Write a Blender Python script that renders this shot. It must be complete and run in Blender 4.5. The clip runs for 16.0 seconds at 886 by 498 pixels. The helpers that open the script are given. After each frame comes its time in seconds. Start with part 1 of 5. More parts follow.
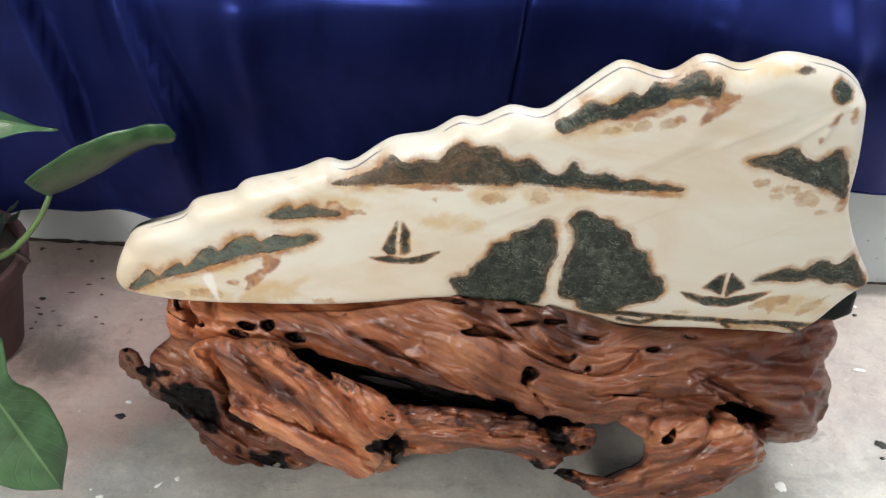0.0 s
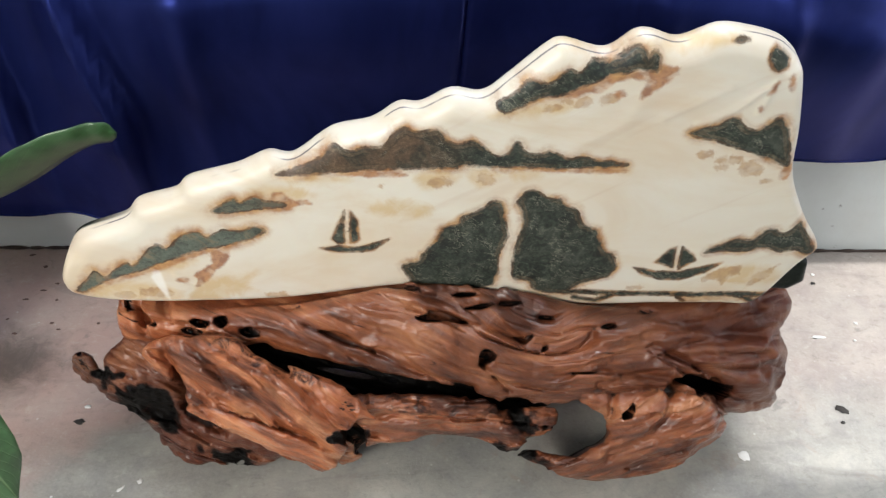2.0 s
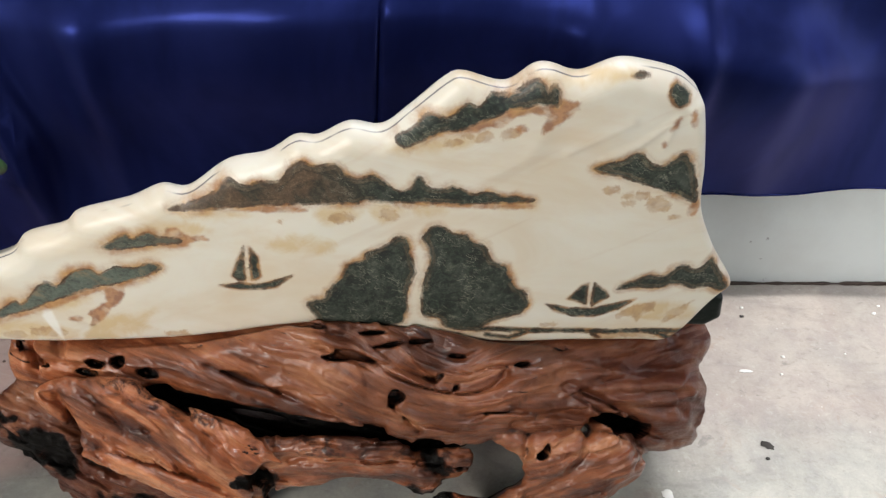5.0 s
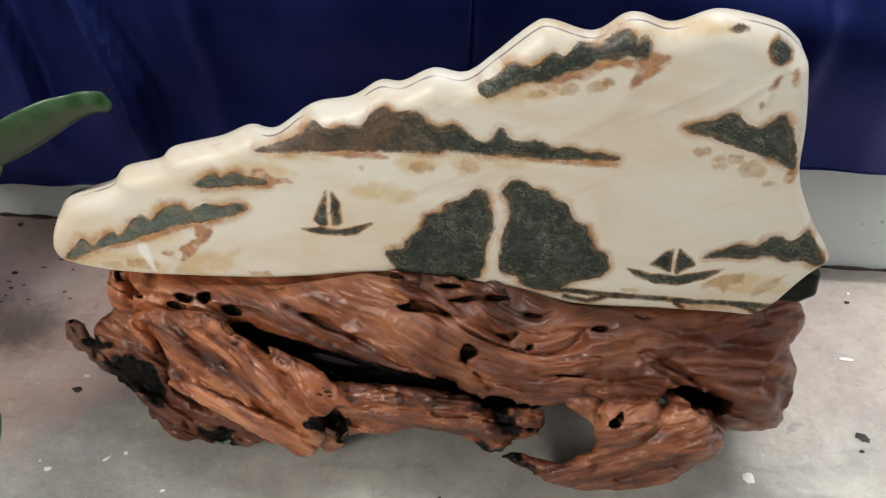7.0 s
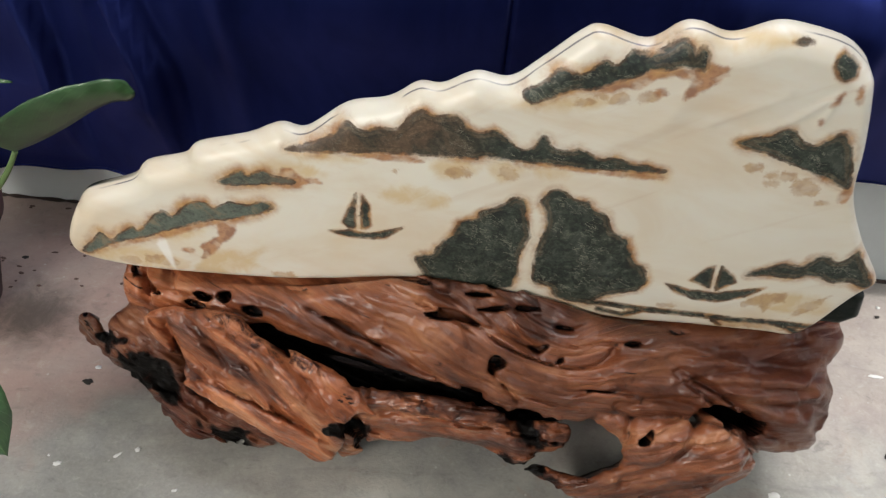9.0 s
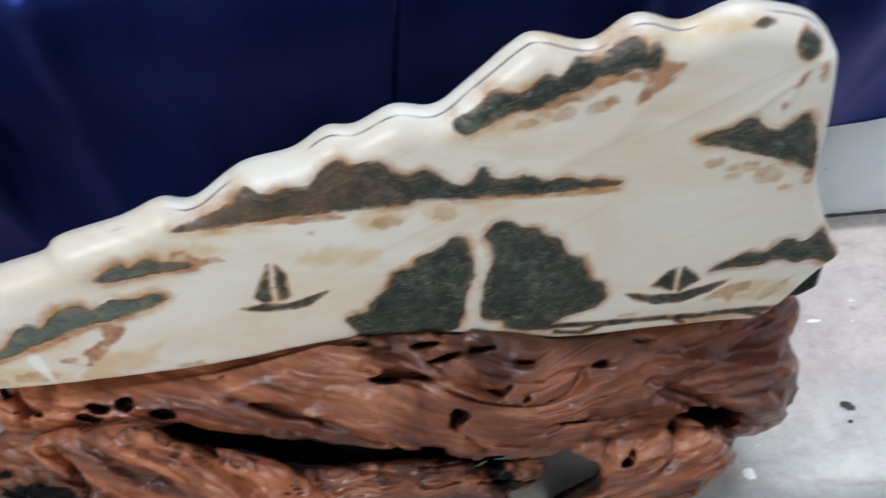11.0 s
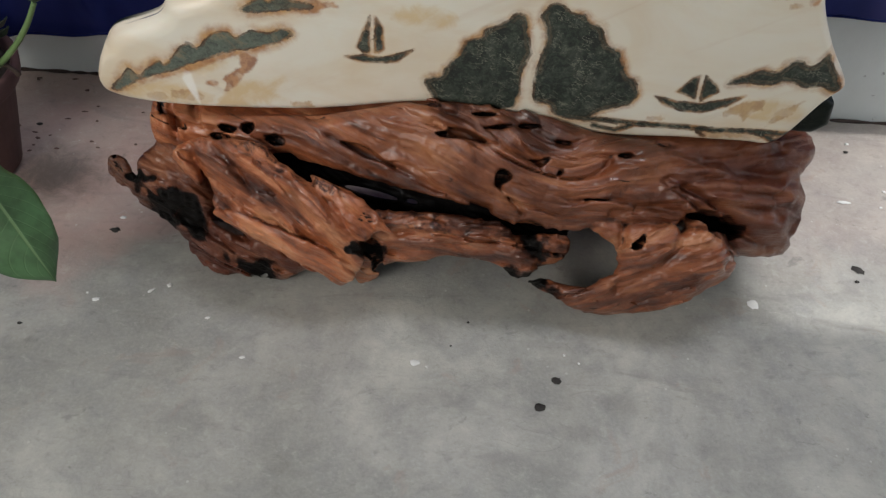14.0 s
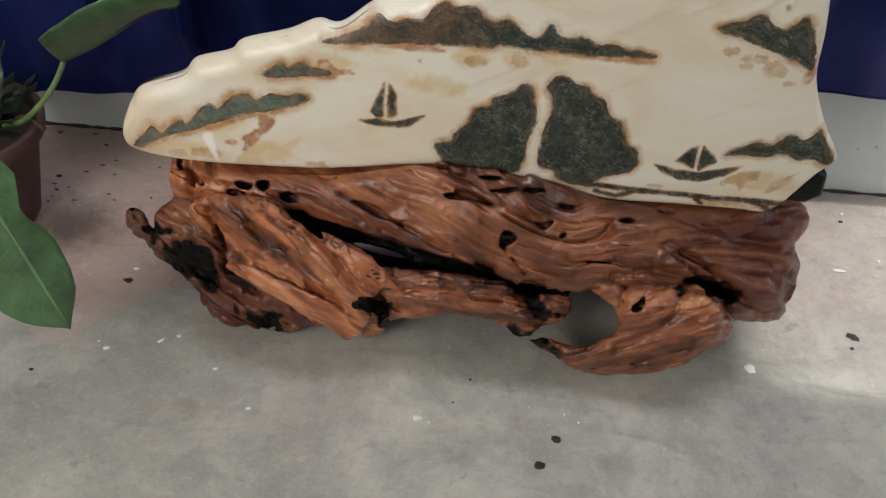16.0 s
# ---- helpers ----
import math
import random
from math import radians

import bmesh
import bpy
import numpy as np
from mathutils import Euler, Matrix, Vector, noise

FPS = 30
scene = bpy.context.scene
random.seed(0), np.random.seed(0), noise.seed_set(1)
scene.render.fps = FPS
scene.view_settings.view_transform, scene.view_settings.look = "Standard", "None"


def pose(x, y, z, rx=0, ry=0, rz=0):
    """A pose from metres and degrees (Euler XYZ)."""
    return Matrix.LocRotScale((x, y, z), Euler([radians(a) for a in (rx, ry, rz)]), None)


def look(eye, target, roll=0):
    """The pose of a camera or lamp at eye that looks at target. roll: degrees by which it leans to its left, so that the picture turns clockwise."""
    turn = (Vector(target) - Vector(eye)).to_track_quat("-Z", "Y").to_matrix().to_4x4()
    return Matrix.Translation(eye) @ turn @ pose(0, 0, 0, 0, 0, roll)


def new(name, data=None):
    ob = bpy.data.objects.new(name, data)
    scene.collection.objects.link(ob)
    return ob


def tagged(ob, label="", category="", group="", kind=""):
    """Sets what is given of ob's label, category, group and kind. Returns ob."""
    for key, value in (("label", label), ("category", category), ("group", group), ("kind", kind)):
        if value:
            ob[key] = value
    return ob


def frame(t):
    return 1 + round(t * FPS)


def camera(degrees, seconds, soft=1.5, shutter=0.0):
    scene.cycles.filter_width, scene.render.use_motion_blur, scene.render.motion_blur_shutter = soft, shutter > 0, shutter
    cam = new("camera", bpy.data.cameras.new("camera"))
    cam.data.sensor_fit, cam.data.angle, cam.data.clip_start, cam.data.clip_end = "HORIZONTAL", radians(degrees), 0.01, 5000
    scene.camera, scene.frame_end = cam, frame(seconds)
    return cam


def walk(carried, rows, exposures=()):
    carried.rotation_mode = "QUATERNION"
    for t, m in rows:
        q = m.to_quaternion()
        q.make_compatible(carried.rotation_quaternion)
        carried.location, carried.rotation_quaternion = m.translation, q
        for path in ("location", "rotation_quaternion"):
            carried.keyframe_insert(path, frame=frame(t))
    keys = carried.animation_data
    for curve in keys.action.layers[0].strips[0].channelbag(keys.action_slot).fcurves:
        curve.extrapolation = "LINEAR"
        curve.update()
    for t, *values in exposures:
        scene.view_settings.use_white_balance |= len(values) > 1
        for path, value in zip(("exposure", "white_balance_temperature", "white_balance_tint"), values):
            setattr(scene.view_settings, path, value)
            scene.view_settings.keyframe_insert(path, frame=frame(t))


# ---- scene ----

cam = camera(56.5, 16.0, soft=1.3, shutter=0.5)
PATH = [
    (0, (0.048, -1.069, 1.52), (0.099, 0.428, 0.194), 4.3),
    (0.5, (0.056, -1.068, 1.515), (0.123, 0.425, 0.186), 4.5),
    (1, (0.069, -1.069, 1.511), (0.149, 0.419, 0.177), 4.1),
    (1.5, (0.077, -1.067, 1.513), (0.169, 0.418, 0.176), 3.7),
    (2, (0.095, -1.069, 1.51), (0.202, 0.412, 0.17), 3.0),
    (2.5, (0.112, -1.071, 1.508), (0.234, 0.411, 0.171), 2.4),
    (3, (0.116, -1.057, 1.513), (0.25, 0.435, 0.188), 2.9),
    (3.5, (0.125, -1.049, 1.501), (0.279, 0.448, 0.185), 3.7),
    (4, (0.147, -1.032, 1.509), (0.362, 0.485, 0.225), 4.8),
    (4.2, (0.152, -1.029, 1.509), (0.381, 0.493, 0.231), 5.2),
    (6.3, (0.264, -1.044, 1.473), (0.292, 0.454, 0.147), 3.5),
    (6.5, (0.254, -1.045, 1.47), (0.252, 0.446, 0.138), 3.1),
    (7, (0.245, -1.05, 1.468), (0.181, 0.432, 0.127), 2.0),
    (7.5, (0.241, -1.041, 1.472), (0.163, 0.439, 0.13), 1.9),
    (8, (0.242, -1.027, 1.473), (0.184, 0.454, 0.131), 2.9),
    (8.5, (0.225, -1.015, 1.472), (0.174, 0.461, 0.123), 4.0),
    (8.7, (0.213, -1.01, 1.469), (0.144, 0.457, 0.111), 4.1),
    (10.8, (0.057, -0.746, 1.413), (0.255, 0.612, -0.041), 2.2),
    (11, (0.097, -0.752, 1.43), (0.349, 0.608, -0.015), 2.9),
    (11.5, (0.163, -0.772, 1.44), (0.463, 0.616, 0.032), 6.2),
    (12, (0.212, -0.827, 1.418), (0.425, 0.575, 0.007), 7.1),
    (12.5, (0.185, -0.987, 1.452), (0.237, 0.435, 0.047), 2.6),
    (13, (0.148, -1.179, 1.42), (0.152, 0.184, -0.045), 2.9),
    (13.5, (0.151, -1.196, 1.42), (0.154, 0.116, -0.09), 3.7),
    (14, (0.145, -1.211, 1.421), (0.155, 0.11, -0.08), 3.9),
    (14.5, (0.14, -1.235, 1.435), (0.157, 0.102, -0.052), 4.1),
    (15, (0.149, -1.239, 1.441), (0.156, 0.128, -0.019), 3.6),
    (15.5, (0.14, -1.242, 1.452), (0.145, 0.16, 0.025), 3.9),
    (16, (0.135, -1.245, 1.457), (0.133, 0.178, 0.052), 4.9),
]
EXPOSURES = [(0.0, 1.25, 6300, 10), (3.0, 1.23, 6300, 10), (4.2, 1.13, 6300, 10), (6.3, 0.98, 6500, 10), (8.7, 0.94, 6500, 10), (11.0, 0.92, 5650, 10), (12.2, 0.84, 5850, 10), (12.8, 0.9, 6000, 10), (13.0, 0.72, 6270, 10), (13.5, 0.5, 6270, 10), (14.0, 0.59, 6270, 10), (16.0, 0.69, 6570, 10)]
walk(cam, [(t, look(eye, target, roll)) for t, eye, target, roll in PATH], EXPOSURES)

# ---- light ----
world = bpy.data.worlds.new("world")
scene.world = world
world.use_nodes = True
wn = world.node_tree
sky = wn.nodes.new("ShaderNodeTexSky")
sky.sky_type, sky.sun_disc = "NISHITA", False
sky.sun_elevation, sky.sun_rotation = radians(45), radians(90)
wn.links.new(sky.outputs[0], wn.nodes["Background"].inputs[0])
wn.nodes["Background"].inputs[1].default_value = 0.055


def area_lamp(name, eye, target, sx, sy, watts, colour):
    data = bpy.data.lights.new(name, "AREA")
    data.shape, data.size, data.size_y, data.energy, data.color = "RECTANGLE", sx, sy, watts, colour
    ob = new(name, data)
    ob.matrix_world = look(eye, target)
    return ob


# main light from the front left; its source is unseen, its opening assumed
area_lamp("unseen_front_light", (-1.75, -2.72, 2.02), (-0.2, 0.4, 0.4), 1.4, 1.15, 40, (1.0, 0.945, 0.86))
# lamp added for light from above, at an opening made for it
area_lamp("added_top_light", (0.75, 0.20, 2.79), (0.75, 0.10, 0.0), 1.7, 0.42, 16, (0.93, 0.95, 1.0))
# fill lamp added in the unseen doorway to brighten the floor there
area_lamp("added_side_light", (2.72, 0.23, 1.05), (0.8, 0.2, 0.0), 0.62, 1.9, 2.6, (1.0, 0.98, 0.96))
# the sun falls through an added doorway at the slab's high end, onto the floor beside the root
sun = bpy.data.lights.new("sun", "SUN")
sun.energy, sun.angle, sun.color = 2.0, radians(1.6), (1.0, 0.97, 0.93)
new("sun", sun).matrix_world = look((5.85, 0.0, 5.0), (0.85, 0.0, 0.0))


# ---- material tools ----
class Mat:
    """A node material with short names for its building blocks."""

    def __init__(self, name):
        self.m = bpy.data.materials.new(name)
        self.m.use_nodes = True
        self.t = self.m.node_tree
        self.b = self.t.nodes["Principled BSDF"]

    def n(self, kind, **values):
        node = self.t.nodes.new("ShaderNode" + kind)
        for key, value in values.items():
            setattr(node, key, value)
        return node

    def put(self, socket, value):
        if hasattr(value, "is_linked"):
            self.t.links.new(value, socket)
        elif value is not None:
            socket.default_value = value

    def set(self, **values):
        for key, value in values.items():
            self.put(self.b.inputs[key.replace("_", " ")], value)
        return self.m

    def coords(self, kind="Object", scale=(1, 1, 1), turn=(0, 0, 0)):
        c, mp = self.n("TexCoord"), self.n("Mapping")
        self.put(mp.inputs[0], c.outputs[kind])
        mp.inputs["Scale"].default_value, mp.inputs["Rotation"].default_value = scale, turn
        return mp.outputs[0]

    def attr(self, name, out="Fac"):
        return self.n("Attribute", attribute_name=name).outputs[out]

    def scaled(self, vector, scale):
        mp = self.n("Mapping")
        self.put(mp.inputs[0], vector)
        mp.inputs["Scale"].default_value = scale
        return mp.outputs[0]

    def noise(self, vector, scale, detail=4.0, rough=0.55, distort=0.0):
        node = self.n("TexNoise")
        self.put(node.inputs["Vector"], vector)
        for key, value in (("Scale", scale), ("Detail", detail), ("Roughness", rough), ("Distortion", distort)):
            node.inputs[key].default_value = value
        return node.outputs["Fac"]

    def ridged(self, vector, scale, detail=4.0, rough=0.5, distort=0.0):
        """Noise with sharp crests."""
        node = self.n("TexNoise", noise_type="RIDGED_MULTIFRACTAL")
        self.put(node.inputs["Vector"], vector)
        for key, value in (("Scale", scale), ("Detail", detail), ("Roughness", rough), ("Distortion", distort), ("Offset", 0.9), ("Gain", 1.6)):
            node.inputs[key].default_value = value
        return node.outputs["Fac"]

    def voronoi(self, vector, scale, feature="F1"):
        node = self.n("TexVoronoi", feature=feature)
        self.put(node.inputs["Vector"], vector)
        node.inputs["Scale"].default_value = scale
        return node.outputs["Distance"]

    def span(self, value, a, b, c=0.0, d=1.0, smooth=True):
        node = self.n("MapRange", interpolation_type="SMOOTHSTEP" if smooth else "LINEAR")
        self.put(node.inputs[0], value)
        for k, v in enumerate((a, b, c, d)):
            node.inputs[k + 1].default_value = v
        return node.outputs[0]

    def math(self, op, a, b=None, c=None):
        node = self.n("Math", operation=op)
        for socket, value in zip(node.inputs, (a, b, c)):
            self.put(socket, value)
        return node.outputs[0]

    def mix(self, fac, a, b, blend="MIX"):
        node = self.n("Mix", data_type="RGBA", blend_type=blend)
        self.put(node.inputs[0], fac)
        for socket, value in ((node.inputs[6], a), (node.inputs[7], b)):
            self.put(socket, (*value, 1) if isinstance(value, tuple) and len(value) == 3 else value)
        return node.outputs[2]

    def ramp(self, fac, *stops):
        node = self.n("ValToRGB")
        self.put(node.inputs[0], fac)
        e = node.color_ramp.elements
        while len(e) < len(stops):
            e.new(0.5)
        for item, (at, colour) in zip(e, stops):
            item.position, item.color = at, (*colour, 1)
        return node.outputs[0]

    def bump(self, height, distance, strength=1.0, normal=None):
        node = self.n("Bump")
        self.put(node.inputs["Height"], height)
        node.inputs["Distance"].default_value, node.inputs["Strength"].default_value = distance, strength
        self.put(node.inputs["Normal"], normal)
        return node.outputs[0]


# ---- materials ----
def concrete():
    k = Mat("worn_concrete")
    p = k.coords()
    big, mid, fine = k.noise(p, 2.6, 7, 0.66, 0.3), k.noise(p, 11, 7, 0.72, 0.4), k.noise(p, 140, 3, 0.6)
    grey = k.ramp(big, (0.30, (0.21, 0.202, 0.180)), (0.5, (0.365, 0.352, 0.315)), (0.70, (0.54, 0.52, 0.455)))
    grey = k.mix(k.span(mid, 0.35, 0.8, 0.0, 0.6), grey, (0.21, 0.21, 0.21))
    grey = k.mix(k.span(fine, 0.3, 0.8, 0.0, 0.15), grey, (0.58, 0.57, 0.54))
    # the reddish, less trodden strip along the wall
    sep = k.n("SeparateXYZ")
    k.put(sep.inputs[0], p)
    edge = k.math("ADD", sep.outputs[1], k.math("MULTIPLY", k.math("SUBTRACT", k.noise(p, 3.5, 5, 0.6, 0.5), 0.5), 0.5))
    edge = k.math("ADD", edge, k.span(sep.outputs[0], -0.40, -0.65, 0.0, 0.16))
    red = k.math("MULTIPLY", k.span(edge, -0.02, 0.2, 0, 0.92), k.math("MULTIPLY", k.span(k.noise(p, 5, 4), 0.2, 0.7, 0.5, 1.0), k.span(sep.outputs[0], 0.0, 0.7, 1.0, 0.35)))
    col = k.mix(red, grey, (0.44, 0.298, 0.258))
    smear = k.math("MULTIPLY", k.span(k.noise(k.scaled(p, (1.2, 4, 1)), 2.2, 4, 0.6, 1.2), 0.55, 0.75), 0.45)
    col = k.mix(smear, col, (0.17, 0.16, 0.15))
    # dark scuffs, faint rusty spots and pale specks
    scuff = k.math("MULTIPLY", k.span(k.noise(k.scaled(p, (1, 1.6, 1)), 13, 5, 0.72, 0.6), 0.62, 0.72), 0.5)
    col = k.mix(scuff, col, (0.14, 0.14, 0.125))
    col = k.mix(k.math("MULTIPLY", k.span(k.noise(p, 8, 5, 0.65, 0.9), 0.60, 0.72), 0.35), col, (0.33, 0.235, 0.18))
    speck = k.math("MULTIPLY", k.span(k.voronoi(p, 26), 0.085, 0.05), k.span(k.noise(p, 4, 3), 0.50, 0.58))
    col = k.mix(k.math("MULTIPLY", speck, 0.55), col, (0.62, 0.61, 0.57))
    blotch = k.noise(k.scaled(p, (1, 1.3, 1)), 30, 6, 0.75, 0.5)
    col = k.mix(k.span(blotch, 0.52, 0.70, 0, 0.32), col, (0.15, 0.145, 0.125))
    col = k.mix(k.span(blotch, 0.46, 0.32, 0, 0.22), col, (0.60, 0.58, 0.52))
    scratch = k.span(k.math("ABSOLUTE", k.math("SUBTRACT", k.noise(k.scaled(p, (0.5, 2.2, 1)), 3.4, 2, 0.5, 0.6), 0.5)), 0.0035, 0.0010)
    col = k.mix(k.math("MULTIPLY", scratch, k.span(k.noise(p, 6, 3), 0.5, 0.62, 0, 0.22)), col, (0.16, 0.15, 0.14))
    # soft dark patches beside the pot and around the root: centre, half widths, strength
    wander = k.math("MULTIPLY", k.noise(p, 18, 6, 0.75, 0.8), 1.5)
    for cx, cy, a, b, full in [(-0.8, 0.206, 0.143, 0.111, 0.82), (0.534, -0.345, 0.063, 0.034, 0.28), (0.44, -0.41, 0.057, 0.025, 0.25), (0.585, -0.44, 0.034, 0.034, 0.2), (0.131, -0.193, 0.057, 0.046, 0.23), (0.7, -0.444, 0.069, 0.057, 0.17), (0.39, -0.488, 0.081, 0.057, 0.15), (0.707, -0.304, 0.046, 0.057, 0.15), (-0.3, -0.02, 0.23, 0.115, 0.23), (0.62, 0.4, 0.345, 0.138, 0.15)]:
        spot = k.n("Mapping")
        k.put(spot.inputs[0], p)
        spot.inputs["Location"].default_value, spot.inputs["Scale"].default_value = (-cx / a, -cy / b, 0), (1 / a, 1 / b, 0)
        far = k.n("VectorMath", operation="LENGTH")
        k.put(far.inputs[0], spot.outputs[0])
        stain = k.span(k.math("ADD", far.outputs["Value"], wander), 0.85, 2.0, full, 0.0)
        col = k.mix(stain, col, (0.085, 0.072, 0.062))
    rough = k.span(mid, 0.2, 0.8, 0.32, 0.6)
    height = k.math("ADD", k.math("MULTIPLY", mid, 0.6), k.math("MULTIPLY", fine, 0.25))
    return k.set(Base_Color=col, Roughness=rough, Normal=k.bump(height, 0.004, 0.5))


def plaster():
    k = Mat("white_wall_paint")
    p = k.coords()
    a, b = k.noise(p, 3, 5, 0.6), k.noise(p, 60, 4)
    col = k.mix(k.span(a, 0.35, 0.75, 0, 0.5), (0.73, 0.775, 0.775), (0.58, 0.59, 0.575))
    spots = k.span(k.voronoi(p, 13), 0.05, 0.09, 0.7, 0.0)
    col = k.mix(k.math("MULTIPLY", spots, k.span(b, 0.45, 0.6)), col, (0.2, 0.19, 0.2))
    return k.set(Base_Color=col, Roughness=0.6, Normal=k.bump(b, 0.002, 0.4))


def satin():
    k = Mat("blue_satin")
    p = k.coords()
    weave = k.noise(k.scaled(p, (700, 700, 60)), 1, 2)
    a = k.noise(k.scaled(p, (2.2, 2.2, 0.8)), 2, 4, 0.6, 0.5)
    col = k.mix(k.span(a, 0.3, 0.75), (0.0072, 0.0108, 0.060), (0.0180, 0.0255, 0.128))
    k.put(k.b.inputs["Metallic"], 0.42)
    k.put(k.b.inputs["Specular IOR Level"], 0.25)
    k.put(k.b.inputs["Specular Tint"], (0.19, 0.28, 1.0, 1))
    return k.set(Base_Color=col, Roughness=0.31, Normal=k.bump(weave, 0.0006, 0.35))


def root_wood():
    k = Mat("varnished_root_wood")
    g = k.attr("grain", "Vector")
    p = k.coords()
    dark, tone = k.attr("dark"), k.attr("tone")
    crest = k.attr("crest")
    streak = k.noise(k.scaled(g, (5, 34, 7)), 1, 5, 0.58, 0.8)
    fine = k.noise(k.scaled(g, (13, 190, 20)), 1, 4, 0.6, 0.5)
    blot = k.noise(p, 6, 5, 0.6, 0.9)
    chip = k.noise(k.scaled(g, (30, 80, 40)), 1, 4, 0.6, 0.8)
    broad = k.noise(k.scaled(g, (4, 13, 5)), 1, 5, 0.55, 1.2)
    splint = k.span(k.ridged(k.scaled(g, (5, 58, 9)), 1, 5, 0.6, 0.35), 0.0, 1.6, 0.0, 1.0, False)
    lift = k.math("ADD", k.math("MULTIPLY", streak, 0.28), k.math("MULTIPLY", broad, 0.72))
    lift = k.math("ADD", lift, k.math("MULTIPLY", k.math("SUBTRACT", crest, 0.5), 0.12))
    lift = k.math("ADD", lift, k.math("MULTIPLY", k.math("SUBTRACT", splint, 0.45), 0.09))
    body = k.ramp(lift, (0.33, (0.022, 0.0060, 0.0032)), (0.44, (0.088, 0.025, 0.0100)), (0.54, (0.172, 0.054, 0.0215)), (0.68, (0.32, 0.125, 0.055)))
    warm = k.ramp(lift, (0.33, (0.060, 0.014, 0.0065)), (0.44, (0.27, 0.075, 0.027)), (0.54, (0.48, 0.146, 0.054)), (0.69, (0.71, 0.32, 0.155)))
    col = k.mix(k.math("MULTIPLY", k.math("MAXIMUM", tone, 0.0), k.span(blot, 0.7, 0.35, 0.35, 1.0)), body, warm)
    col = k.mix(k.span(blot, 0.52, 0.72, 0, 0.45), col, (0.055, 0.016, 0.009))
    col = k.mix(k.math("MAXIMUM", k.math("MULTIPLY", tone, -1.0), 0.0), col, (0.070, 0.0165, 0.0105))
    col = k.mix(k.span(fine, 0.54, 0.74, 0, 0.16), col, (0.05, 0.014, 0.007))
    pit = k.math("MULTIPLY", k.span(k.noise(k.scaled(g, (9, 62, 12)), 1, 3, 0.5, 1.2), 0.69, 0.74), 0.6)
    # blackening: charred places, and shade painted into the recesses
    char_shade = k.math("ADD", dark, k.math("MULTIPLY", k.math("SUBTRACT", k.noise(p, 34, 6, 0.72, 0.6), 0.5), 1.0))
    char_shade = k.math("MAXIMUM", k.span(char_shade, 0.28, 0.72), pit)
    col = k.mix(k.span(char_shade, 0.0, 0.55), col, (0.045, 0.014, 0.008))
    col = k.mix(k.span(char_shade, 0.4, 1.0), col, (0.005, 0.004, 0.0035))
    height = k.math("ADD", k.math("MULTIPLY", splint, 0.46), k.math("MULTIPLY", fine, 0.22))
    height = k.math("SUBTRACT", height, k.math("MULTIPLY", pit, 0.8))
    height = k.math("ADD", height, k.math("MULTIPLY", chip, 0.25))
    height = k.math("ADD", height, k.math("MULTIPLY", k.noise(p, 60, 6, 0.7, 0.7), 0.5))
    height = k.math("ADD", height, k.math("MULTIPLY", k.math("MULTIPLY", char_shade, k.noise(p, 110, 4, 0.7)), 0.8))
    k.put(k.b.inputs["Coat Weight"], k.math("MULTIPLY", k.span(char_shade, 0, 0.8, 0.68, 0.14), k.math("MULTIPLY", k.span(blot, 0.3, 0.65, 1.0, 0.55), k.span(tone, -0.5, 0.1, 0.35, 1.0))))
    k.put(k.b.inputs["Coat Roughness"], k.span(k.noise(p, 14, 4, 0.6, 0.8), 0.3, 0.7, 0.09, 0.42))
    k.put(k.b.inputs["Specular IOR Level"], k.span(char_shade, 0, 0.8, 0.38, 0.10))
    varnish = k.math("ADD", k.math("MULTIPLY", broad, 0.6), k.math("MULTIPLY", k.noise(p, 38, 3, 0.5, 0.6), 0.4))
    k.put(k.b.inputs["Coat Normal"], k.bump(varnish, 0.006, 0.6))
    rough = k.math("ADD", k.span(blot, 0.25, 0.75, 0.28, 0.48), k.math("MULTIPLY", char_shade, 0.2))
    return k.set(Base_Color=col, Roughness=rough, Normal=k.bump(height, 0.0055, 0.7))


